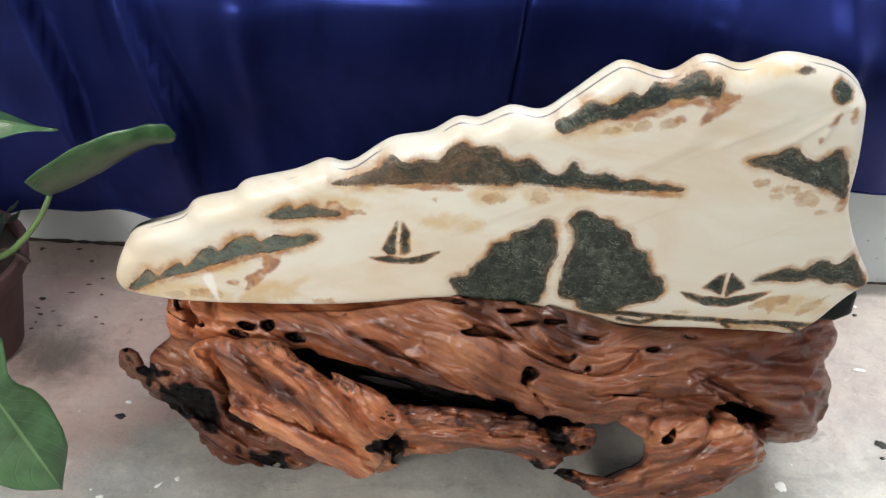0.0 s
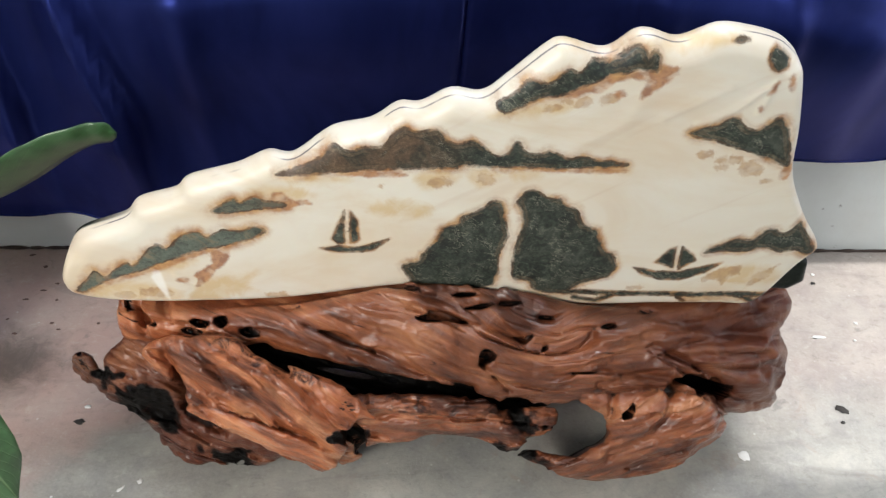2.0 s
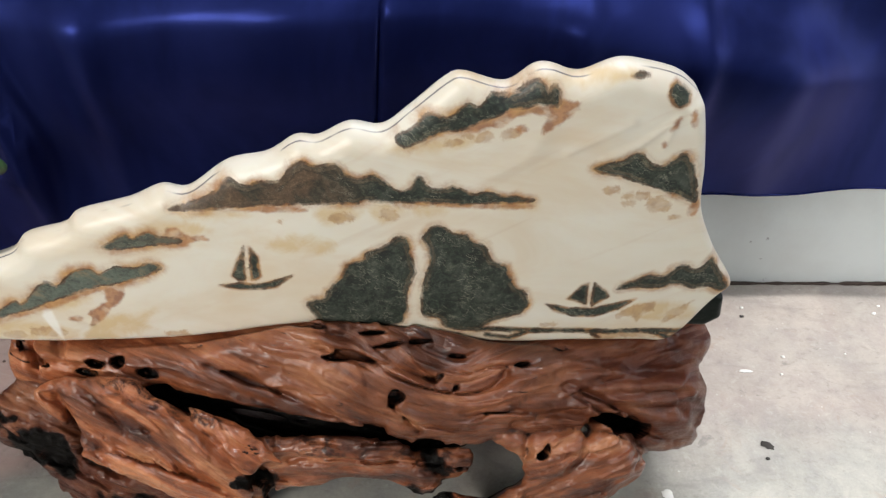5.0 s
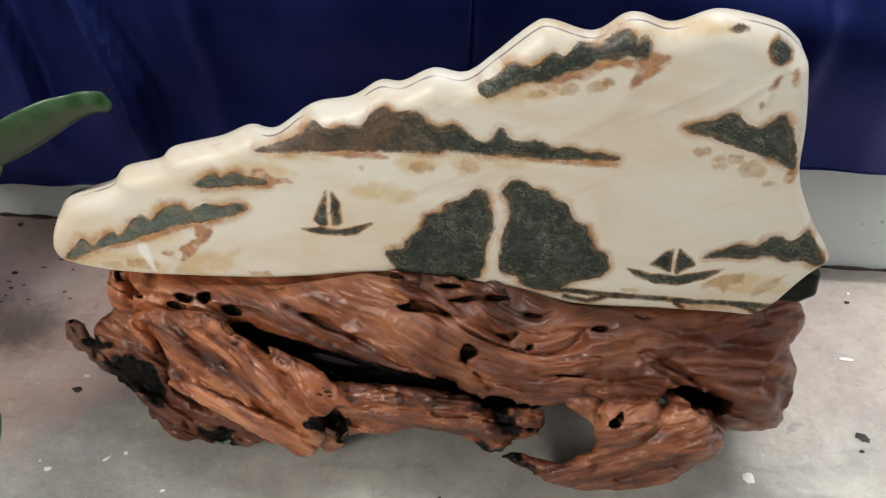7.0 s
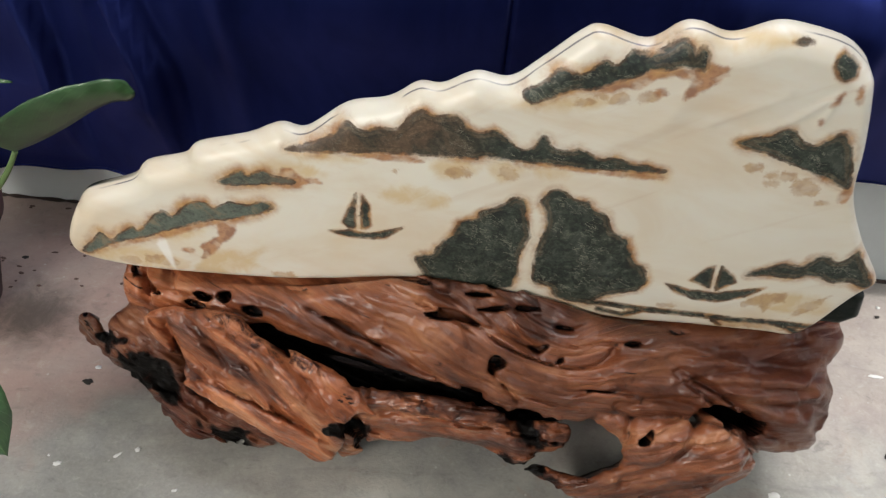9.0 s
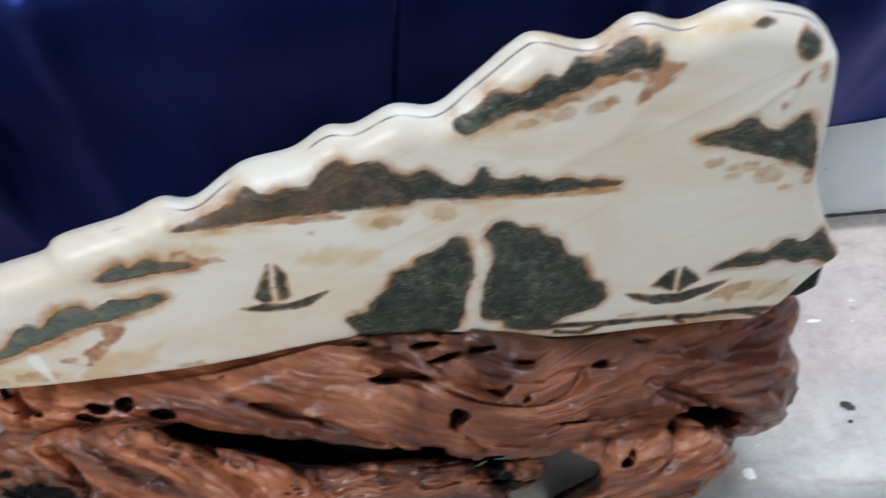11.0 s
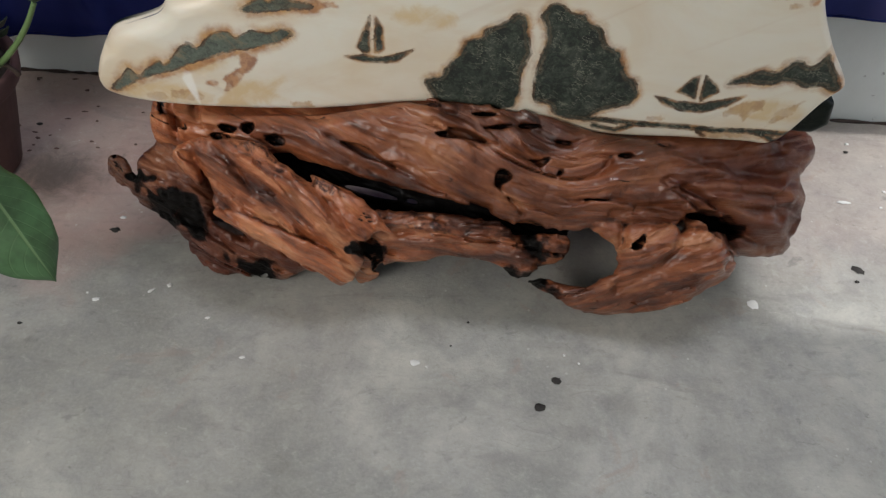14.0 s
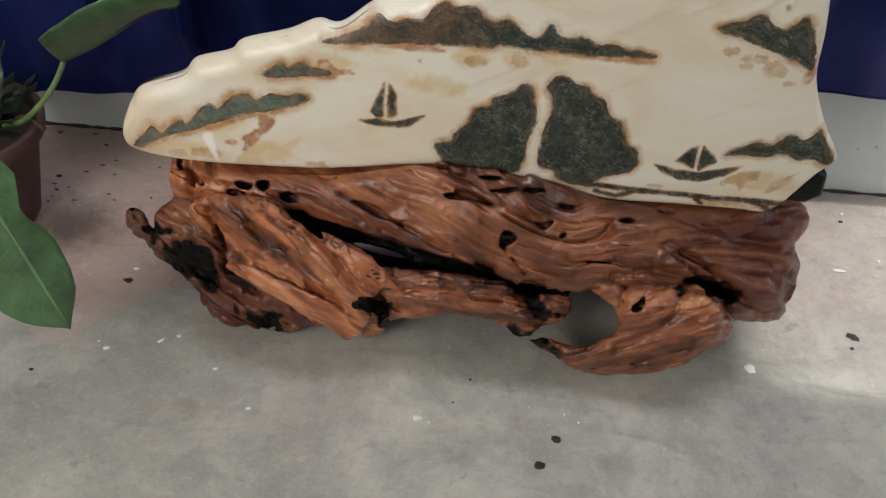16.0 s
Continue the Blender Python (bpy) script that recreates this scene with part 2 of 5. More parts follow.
def slab_stone():
    k = Mat("polished_cream_stone")
    p = k.coords()
    wob = k.math("MULTIPLY", k.math("SUBTRACT", k.noise(p, 60, 6, 0.7, 0.5), 0.5), 0.014)
    wob = k.math("ADD", wob, k.math("MULTIPLY", k.math("SUBTRACT", k.noise(p, 24, 3, 0.5, 0.6), 0.5), k.span(k.attr("fine"), 0, 1, 0.006, 0.0)))
    wob2 = k.math("MULTIPLY", k.math("SUBTRACT", k.noise(p, 22, 6, 0.7, 0.8), 0.5), k.span(k.attr("fine"), 0, 1, 0.026, 0.010))
    d = k.math("ADD", k.attr("isle"), wob)
    wob3 = k.math("MULTIPLY", k.math("SUBTRACT", k.noise(p, 45, 6, 0.7, 0.8), 0.5), 0.016)
    rust = k.math("ADD", k.attr("rust"), wob3)
    tan = k.math("ADD", k.attr("tan"), k.math("MULTIPLY", wob3, 1.7))
    cream = k.mix(k.span(k.noise(k.scaled(p, (3, 3, 7)), 1, 5, 0.6, 0.8), 0.3, 0.75), (0.74, 0.698, 0.605), (0.67, 0.562, 0.42))
    cream = k.mix(k.span(k.noise(k.scaled(p, (2.2, 2, 5)), 1.3, 3, 0.5, 1.0), 0.56, 0.76, 0, 0.5), cream, (0.62, 0.46, 0.29))
    diag = k.noise(k.scaled(k.coords(turn=(0, radians(28), 0)), (2.5, 2, 26)), 1, 4, 0.6, 0.8)
    cream = k.mix(k.span(diag, 0.56, 0.72, 0, 0.2), cream, (0.55, 0.40, 0.28))
    # soft blotches of tan and rust
    soft = k.noise(p, 34, 3, 0.5, 0.3)
    yellow = k.math("ADD", k.attr("ochre"), k.math("MULTIPLY", k.math("SUBTRACT", k.noise(p, 16, 5, 0.65, 0.8), 0.5), 0.05))
    cream = k.mix(k.math("MULTIPLY", k.span(yellow, 0.010, -0.010), k.span(soft, 0.35, 0.6, 0.45, 0.8)), cream, (0.62, 0.455, 0.235))
    cream = k.mix(k.math("MULTIPLY", k.span(tan, 0.004, -0.002), k.span(soft, 0.38, 0.55, 0.45, 0.72)), cream, k.mix(k.span(k.noise(p, 60, 4), 0.4, 0.65), (0.48, 0.295, 0.135), (0.36, 0.19, 0.088)))
    cream = k.mix(k.math("MULTIPLY", k.span(rust, 0.005, -0.002), k.span(soft, 0.35, 0.52, 0.45, 0.9)), cream, k.mix(k.span(k.noise(p, 55, 4), 0.38, 0.62), (0.46, 0.22, 0.095), (0.27, 0.105, 0.050)))
    cream = k.mix(k.span(k.attr("chip"), 0.003, -0.004, 0.0, 0.75), cream, (0.88, 0.86, 0.82))
    wide = k.math("SUBTRACT", k.span(k.attr("pale"), 0, 1, 0.016, 0.024), k.math("MULTIPLY", k.attr("fine"), 0.009))
    halo = k.span(k.math("DIVIDE", k.math("ADD", k.attr("isle"), wob2), wide), 1.0, 0.0)
    halo = k.math("MULTIPLY", halo, k.span(k.noise(p, 15, 5, 0.6), 0.36, 0.60, 0.15, 1.0))
    col = k.mix(halo, cream, k.mix(k.span(k.noise(p, 40, 3), 0.4, 0.6), (0.50, 0.28, 0.11), (0.36, 0.16, 0.058)))
    rim = k.math("MULTIPLY", k.span(d, 0.0038, 0.0010), k.span(k.noise(p, 28, 4, 0.6), 0.35, 0.6, 0.25, 1.0))
    col = k.mix(rim, col, (0.075, 0.042, 0.022))
    # the rock: black-green with olive patches and pale crackle
    vein = k.math("ADD", k.math("MULTIPLY", k.noise(p, 55, 6, 0.7, 1.0), 0.6), k.math("MULTIPLY", k.noise(p, 150, 5, 0.7, 0.8), 0.4))
    patch = k.noise(p, 19, 5, 0.65, 0.8)
    green = k.ramp(vein, (0.38, (0.005, 0.0075, 0.006)), (0.48, (0.015, 0.022, 0.0165)), (0.57, (0.043, 0.055, 0.040)), (0.68, (0.14, 0.15, 0.11)))
    green = k.mix(k.span(patch, 0.46, 0.66, 0, 0.8), green, k.ramp(vein, (0.35, (0.028, 0.036, 0.030)), (0.7, (0.105, 0.118, 0.088))))
    green = k.mix(k.span(patch, 0.45, 0.30, 0, 0.75), green, (0.007, 0.009, 0.0075))
    hair = k.span(k.math("ABSOLUTE", k.math("SUBTRACT", k.noise(k.scaled(k.coords(turn=(0, radians(-24), 0)), (0.8, 1, 1.7)), 52, 4, 0.6, 0.5), 0.5)), 0.020, 0.003)
    hair = k.math("MULTIPLY", hair, k.span(k.noise(p, 22, 4, 0.6), 0.44, 0.58, 0, 0.8))
    green = k.mix(hair, green, (0.25, 0.245, 0.185))
    brown = k.ramp(vein, (0.35, (0.040, 0.026, 0.016)), (0.52, (0.115, 0.068, 0.038)), (0.68, (0.21, 0.135, 0.078)))
    rock = k.mix(k.math("MULTIPLY", k.attr("brown"), k.span(patch, 0.36, 0.58, 0.25, 1.0)), green, brown)
    rock = k.mix(k.math("MULTIPLY", k.attr("pale"), k.span(vein, 0.35, 0.6, 0.3, 0.9)), rock, (0.13, 0.155, 0.125))
    rock = k.mix(k.math("MULTIPLY", k.attr("pale"), k.span(patch, 0.54, 0.68, 0, 0.35)), rock, (0.36, 0.23, 0.11))
    inside = k.span(d, 0.001, -0.0035)
    # growth bands that follow the islands' outlines: a tan band inside the dark rim, and a thin line outside
    gate = k.math("MULTIPLY", k.span(k.noise(p, 13, 3), 0.42, 0.54), k.math("SUBTRACT", 1.0, k.math("MAXIMUM", k.attr("fine"), k.attr("pale"))))
    ring = k.span(k.math("ABSOLUTE", k.math("SUBTRACT", d, 0.0075)), 0.0016, 0.0005)
    col = k.mix(k.math("MULTIPLY", k.math("MULTIPLY", ring, gate), 0.1), col, (0.20, 0.17, 0.125))
    band = k.span(k.math("ABSOLUTE", k.math("ADD", d, 0.0062)), 0.0036, 0.0014)
    rock = k.mix(k.math("MULTIPLY", k.math("MULTIPLY", band, gate), 0.5), rock, k.mix(k.span(vein, 0.4, 0.62), (0.075, 0.048, 0.026), (0.20, 0.15, 0.092)))
    inner = k.span(k.math("ABSOLUTE", k.math("ADD", d, 0.0108)), 0.0016, 0.0005)
    rock = k.mix(k.math("MULTIPLY", k.math("MULTIPLY", inner, gate), 0.4), rock, (0.010, 0.010, 0.008))
    col = k.mix(inside, col, rock)
    # dark layer that runs along the upper rim and makes up the back
    sep = k.n("SeparateXYZ")
    k.put(sep.inputs[0], p)
    y = k.math("ADD", sep.outputs[1], k.math("MULTIPLY", k.math("SUBTRACT", k.noise(p, 14, 3), 0.5), 0.006))
    line = k.math("MULTIPLY", k.span(k.math("ABSOLUTE", k.math("SUBTRACT", y, 0.021)), 0.0018, 0.0006), k.span(k.noise(p, 8, 3), 0.42, 0.55))
    col = k.mix(k.math("MULTIPLY", line, 0.8), col, (0.05, 0.045, 0.07))
    col = k.mix(k.attr("back"), col, k.mix(0.85, green, (0.005, 0.007, 0.006)))
    relief = k.math("ADD", k.math("MULTIPLY", k.span(d, 0.004, -0.003), -0.6), k.math("MULTIPLY", k.math("MULTIPLY", inside, vein), 0.7))
    k.put(k.b.inputs["Subsurface Weight"], 0.06)
    k.put(k.b.inputs["Subsurface Radius"], (0.02, 0.013, 0.007, ))
    k.put(k.b.inputs["Coat Weight"], k.span(k.attr("back"), 0, 1, 0.12, 0.0))
    k.put(k.b.inputs["Specular IOR Level"], k.span(k.attr("back"), 0, 1, 0.5, 0.15))
    k.put(k.b.inputs["Coat Roughness"], 0.15)
    return k.set(Base_Color=col, Roughness=k.span(inside, 0, 1, 0.4, 0.55), Normal=k.bump(relief, 0.003, 0.8))


def plain(name, colour, rough=0.6, scale=30.0, depth=0.25, bump=0.001):
    k = Mat(name)
    p = k.coords()
    a, b = k.noise(p, scale, 5, 0.6), k.noise(p, scale * 0.2, 4, 0.6)
    col = k.mix(k.span(a, 0.3, 0.75, 0, depth), colour, tuple(v * 0.45 for v in colour))
    col = k.mix(k.span(b, 0.4, 0.75, 0, depth), col, tuple(min(1, v * 1.5 + 0.02) for v in colour))
    return k.set(Base_Color=col, Roughness=rough, Normal=k.bump(a, bump, 0.6))


def leaf_green(name, colour, pale, ribs=1.0):
    k = Mat(name)
    g = k.attr("leaf", "Vector")
    p = k.coords()
    sep = k.n("SeparateXYZ")
    k.put(sep.inputs[0], g)
    across = k.math("ABSOLUTE", sep.outputs[0])
    rib = k.span(across, 0.05, 0.015)
    slant = k.math("SUBTRACT", k.math("MULTIPLY", sep.outputs[1], 9.0), k.math("MULTIPLY", across, 3.2))
    side = k.span(k.math("ABSOLUTE", k.math("SUBTRACT", k.math("FRACT", slant), 0.5)), 0.42, 0.49)
    col = k.mix(k.span(k.noise(p, 26, 4, 0.6), 0.3, 0.75), colour, tuple(v * 0.6 for v in colour))
    col = k.mix(k.math("MULTIPLY", side, 0.12 * ribs), col, pale)
    col = k.mix(k.math("MULTIPLY", rib, 0.6 * ribs), col, pale)
    k.put(k.b.inputs["Transmission Weight"], 0.0)
    k.put(k.b.inputs["Coat Weight"], 0.2)
    h = k.math("ADD", k.math("MULTIPLY", side, -0.5 * ribs), k.math("MULTIPLY", rib, -ribs))
    return k.set(Base_Color=col, Roughness=0.38, Normal=k.bump(h, 0.0012, 0.6))


CONCRETE, PLASTER, SATIN, WOOD, STONE = concrete(), plaster(), satin(), root_wood(), slab_stone()
CHIP = plain("white_paint_drip", (0.72, 0.71, 0.68), 0.6)
STAIN = plain("dark_stain", (0.024, 0.020, 0.017), 0.8)
CLAY = plain("terracotta", (0.090, 0.042, 0.040), 0.7, 40, 0.35)
CRUMB = plain("brown_dirt", (0.13, 0.080, 0.066), 0.85)
SOIL = plain("potting_soil", (0.035, 0.025, 0.018), 0.9, 60, 0.5, 0.006)
LEAF = leaf_green("philodendron_leaf", (0.070, 0.158, 0.062), (0.21, 0.33, 0.15))
BACK = leaf_green("philodendron_leaf_back", (0.046, 0.118, 0.042), (0.17, 0.28, 0.11), 0.5)
DEEP = leaf_green("dark_palm_leaf", (0.012, 0.030, 0.014), (0.035, 0.07, 0.03))
STEM = plain("green_stem", (0.13, 0.21, 0.07), 0.45)
TWIG = plain("dry_brown_twig", (0.05, 0.03, 0.022), 0.7)


# ---- mesh tools ----
def mesh_object(name, verts, faces, material, parent=None, smooth=True, label=""):
    data = bpy.data.meshes.new(name)
    data.from_pydata([tuple(v) for v in verts], [], [tuple(f) for f in faces])
    data.materials.append(material)
    if smooth:
        data.polygons.foreach_set("use_smooth", [True] * len(data.polygons))
    data.update()
    ob = new(name, data)
    ob.parent = parent
    if label:
        ob["label"] = label
    return ob


def part(name, bm, material, parent=None, label="", smooth=False):
    data = bpy.data.meshes.new(name)
    bm.to_mesh(data)
    bm.free()
    data.materials.append(material)
    if smooth:
        data.polygons.foreach_set("use_smooth", [True] * len(data.polygons))
    ob = new(name, data)
    ob.parent = parent
    if label:
        ob["label"] = label
    return ob


def box(bm, x0, x1, y0, y1, z0, z1, bevel=0.0):
    made = bmesh.ops.create_cube(bm, size=1, matrix=Matrix.LocRotScale(((x0 + x1) / 2, (y0 + y1) / 2, (z0 + z1) / 2), None, (x1 - x0, y1 - y0, z1 - z0)))
    if bevel:
        edges = list({e for v in made["verts"] for e in v.link_edges})
        bmesh.ops.bevel(bm, geom=edges, offset=bevel, segments=2, affect="EDGES")
    return bm


def tube(points, radii, sides=10):
    """Vertices and faces of a tapered tube through the points."""
    pts = [Vector([float(c) for c in p]) for p in points]
    verts, faces, up = [], [], Vector((0.13, 0.21, 1))
    for i, p in enumerate(pts):
        way = (pts[min(i + 1, len(pts) - 1)] - pts[max(i - 1, 0)]).normalized()
        a = way.cross(up).normalized()
        b = way.cross(a)
        for s in range(sides):
            q = 2 * math.pi * s / sides
            verts.append(p + float(radii[i]) * (math.cos(q) * a + math.sin(q) * b))
    for i in range(len(pts) - 1):
        for s in range(sides):
            t = (s + 1) % sides
            faces.append((i * sides + s, i * sides + t, (i + 1) * sides + t, (i + 1) * sides + s))
    faces += [tuple(range(sides))[::-1], tuple(range((len(pts) - 1) * sides, len(pts) * sides))]
    return verts, faces


def spline(points, steps, closed=False):
    """A Catmull-Rom curve through the points."""
    p = np.array(points, float)
    n = len(p)
    out = []
    for i in range(n if closed else n - 1):
        q = [p[(i + k) % n] if closed else p[min(max(i + k, 0), n - 1)] for k in (-1, 0, 1, 2)]
        for s in range(steps):
            t = s / steps
            out.append(0.5 * (2 * q[1] + (q[2] - q[0]) * t + (2 * q[0] - 5 * q[1] + 4 * q[2] - q[3]) * t * t + (3 * q[1] - q[0] - 3 * q[2] + q[3]) * t**3))
    if not closed:
        out.append(p[-1])
    return np.array(out)


def away(x, y, line, closed=True):
    """Distance of x, y from a line of points; closed: negative inside it."""
    x, y = np.asarray(x, float), np.asarray(y, float)
    best, sign = np.full(x.shape, 1e9), np.ones(x.shape)
    n = len(line)
    for i in range(n if closed else n - 1):
        (ax, ay), (bx, by) = line[i], line[(i + 1) % n]
        ex, ey = bx - ax, by - ay
        t = np.clip(((x - ax) * ex + (y - ay) * ey) / (ex * ex + ey * ey + 1e-12), 0, 1)
        best = np.minimum(best, (x - ax - t * ex) ** 2 + (y - ay - t * ey) ** 2)
        if closed:
            cross = ((ay > y) != (by > y)) & (x < (bx - ax) * (y - ay) / (by - ay + 1e-12) + ax)
            sign = np.where(cross, -sign, sign)
    return np.sqrt(best) * sign


LATTICE = np.random.RandomState(5).rand(256, 256)


def rough(x, y, seed=0):
    """Smooth value noise in two dimensions, -1 to 1."""
    x, y = x + 17.3 * seed, y + 7.7 * seed
    i, j = np.floor(x).astype(int), np.floor(y).astype(int)
    fx, fy = x - i, y - j
    fx, fy = fx * fx * (3 - 2 * fx), fy * fy * (3 - 2 * fy)
    g = lambda a, b: LATTICE[a % 256, b % 256]  # noqa: E731
    return 2 * ((g(i, j) * (1 - fx) + g(i + 1, j) * fx) * (1 - fy) + (g(i, j + 1) * (1 - fx) + g(i + 1, j + 1) * fx) * fy) - 1


def smin(a, b, k):
    h = np.clip(0.5 + 0.5 * (b - a) / k, 0, 1)
    return b + (a - b) * h - k * h * (1 - h)


def smax(a, b, k):
    return -smin(-a, -b, k)


def skin(field, origin, step):
    """The surface at which a solid's field changes sign, in even quads: vertices and faces."""
    n0, n1, n2 = field.shape
    inside = field < 0
    count = np.zeros((n0 - 1, n1 - 1, n2 - 1))
    total = np.zeros((n0 - 1, n1 - 1, n2 - 1, 3))
    corner = [(a, b, c) for a in (0, 1) for b in (0, 1) for c in (0, 1)]
    cut = lambda v: v[0]  # noqa: E731
    for p in corner:
        for axis in range(3):
            if p[axis]:
                continue
            q = list(p)
            q[axis] = 1
            sl = lambda o: tuple(slice(o[d], field.shape[d] - 1 + o[d]) for d in range(3))  # noqa: E731
            fa, fb = field[sl(p)], field[sl(q)]
            hit = (fa < 0) != (fb < 0)
            t = np.where(hit, fa / np.where(hit, fa - fb, 1), 0)
            count += hit
            for d in range(3):
                total[..., d] += hit * (p[d] + (t if d == axis else 0))
    live = count > 0
    number = np.full(live.shape, -1)
    number[live] = np.arange(live.sum())
    cells = np.argwhere(live)
    verts = (cells + total[live] / count[live][:, None]) * np.array(step) + np.array(origin)
    faces = []
    for axis in range(3):
        b, c = (axis + 1) % 3, (axis + 2) % 3
        lo = [slice(None)] * 3
        hi = [slice(None)] * 3
        lo[axis], hi[axis] = slice(0, field.shape[axis] - 1), slice(1, field.shape[axis])
        change = inside[tuple(lo)] != inside[tuple(hi)]
        at = np.argwhere(change)
        at = at[(at[:, b] > 0) & (at[:, c] > 0) & (at[:, b] < field.shape[b] - 1) & (at[:, c] < field.shape[c] - 1)]
        outward = inside[tuple(at.T)]
        def cell(db, dc):
            k = at.copy()
            k[:, b] -= db
            k[:, c] -= dc
            return number[tuple(k.T)]
        quad = np.stack([cell(1, 1), cell(0, 1), cell(0, 0), cell(1, 0)], 1)
        quad[~outward] = quad[~outward][:, ::-1]
        faces.append(quad[(quad >= 0).all(1)])
    return verts, np.concatenate(faces)


def solid(name, verts, faces, material, parent=None):
    data = bpy.data.meshes.new(name)
    data.vertices.add(len(verts))
    data.vertices.foreach_set("co", np.asarray(verts, np.float32).ravel())
    data.loops.add(4 * len(faces))
    data.loops.foreach_set("vertex_index", np.asarray(faces, np.int32).ravel())
    data.polygons.add(len(faces))
    data.polygons.foreach_set("loop_start", np.arange(0, 4 * len(faces), 4, dtype=np.int32))
    data.polygons.foreach_set("use_smooth", np.ones(len(faces), bool))
    data.update(calc_edges=True)
    data.validate()
    data.materials.append(material)
    ob = new(name, data)
    ob.parent = parent
    return ob


def give(ob, name, values):
    values = np.asarray(values, np.float32)
    vector = values.ndim == 2
    a = ob.data.attributes.new(name, "FLOAT_VECTOR" if vector else "FLOAT", "POINT")
    a.data.foreach_set("vector" if vector else "value", values.ravel())


# ---- room ----
WALL_Y, X0, X1, Y0, TOP = 0.60, -2.6, 2.8, -2.8, 2.8


def wall(name, pieces, label):
    bm = bmesh.new()
    for p in pieces:
        box(bm, *p)
    return tagged(part(name, bm, PLASTER), label, "wall", kind="structure")


bm = bmesh.new()
bmesh.ops.create_grid(bm, x_segments=90, y_segments=64, size=0.5, matrix=Matrix.LocRotScale(((X0 + X1) / 2, (Y0 - 0.2 + WALL_Y + 0.1) / 2, 0), None, (X1 - X0 + 0.4, WALL_Y - Y0 + 0.5, 1)))
for v in bm.verts:
    v.co.z = -0.001 + 0.0012 * noise.noise(v.co * 3.0)
tagged(part("floor", bm, CONCRETE, smooth=True), "worn grey concrete floor with reddish strip along the wall", "floor", kind="structure")
wall("wall_north", [(X0, X1, WALL_Y, WALL_Y + 0.15, -0.05, TOP)], "white painted wall behind the blue curtain")
wall("wall_south", [(X0, -2.45, Y0 - 0.15, Y0, -0.05, TOP), (0.0, X1, Y0 - 0.15, Y0, -0.05, TOP), (-2.45, 0.0, Y0 - 0.15, Y0, 2.65, TOP), (-2.45, 0.0, Y0 - 0.15, Y0, -0.05, 1.3)], "unseen white wall with an opening assumed for the front light")
wall("wall_west", [(X0 - 0.15, X0, Y0 - 0.15, WALL_Y + 0.15, -0.05, TOP)], "white painted side wall")
wall("wall_east", [(X1, X1 + 0.15, Y0 - 0.15, -0.12, -0.05, TOP), (X1, X1 + 0.15, 0.57, WALL_Y + 0.15, -0.05, TOP), (X1, X1 + 0.15, -0.12, 0.57, 2.1, TOP)], "unseen white side wall with a doorway added for the sun")
bm = bmesh.new()
for piece in ((X0 - 0.15, -0.15, Y0 - 0.15, WALL_Y + 0.15), (1.65, X1 + 0.15, Y0 - 0.15, WALL_Y + 0.15), (-0.15, 1.65, Y0 - 0.15, -0.05), (-0.15, 1.65, 0.45, WALL_Y + 0.15)):
    box(bm, *piece, TOP, TOP + 0.12)
# unseen shaft, added to keep direct sun out of the ceiling opening
for piece in ((-0.27, -0.15, -0.17, 0.57), (1.65, 1.77, -0.17, 0.57), (-0.15, 1.65, -0.17, -0.05), (-0.15, 1.65, 0.45, 0.57)):
    box(bm, *piece, TOP + 0.12, TOP + 2.1)
tagged(part("ceiling", bm, PLASTER), "unseen white ceiling with an added light opening and sun-blocking shaft", "ceiling", kind="structure")
bm = bmesh.new()
bmesh.ops.create_grid(bm, x_segments=2, y_segments=2, size=40, matrix=Matrix.Translation((0, 0, -0.06)))
tagged(part("ground", bm, CONCRETE), "grey concrete ground outside the added openings", "ground", kind="structure")


# ---- curtain ----
def curtain_hem(x):
    """Height of the hem: low at the plant's end, drawn up behind the slab's high end."""
    s = np.clip((x + 0.55) / 1.5, 0, 1)
    s = s * s * (3 - 2 * s)
    return 0.158 + 0.209 * s + 0.024 * np.exp(-(((x + 0.71) / 0.075) ** 2)) + (0.014 * np.sin(7.5 * x + 1.2) + 0.008 * np.sin(19 * x)) * (0.3 + 0.7 * s)


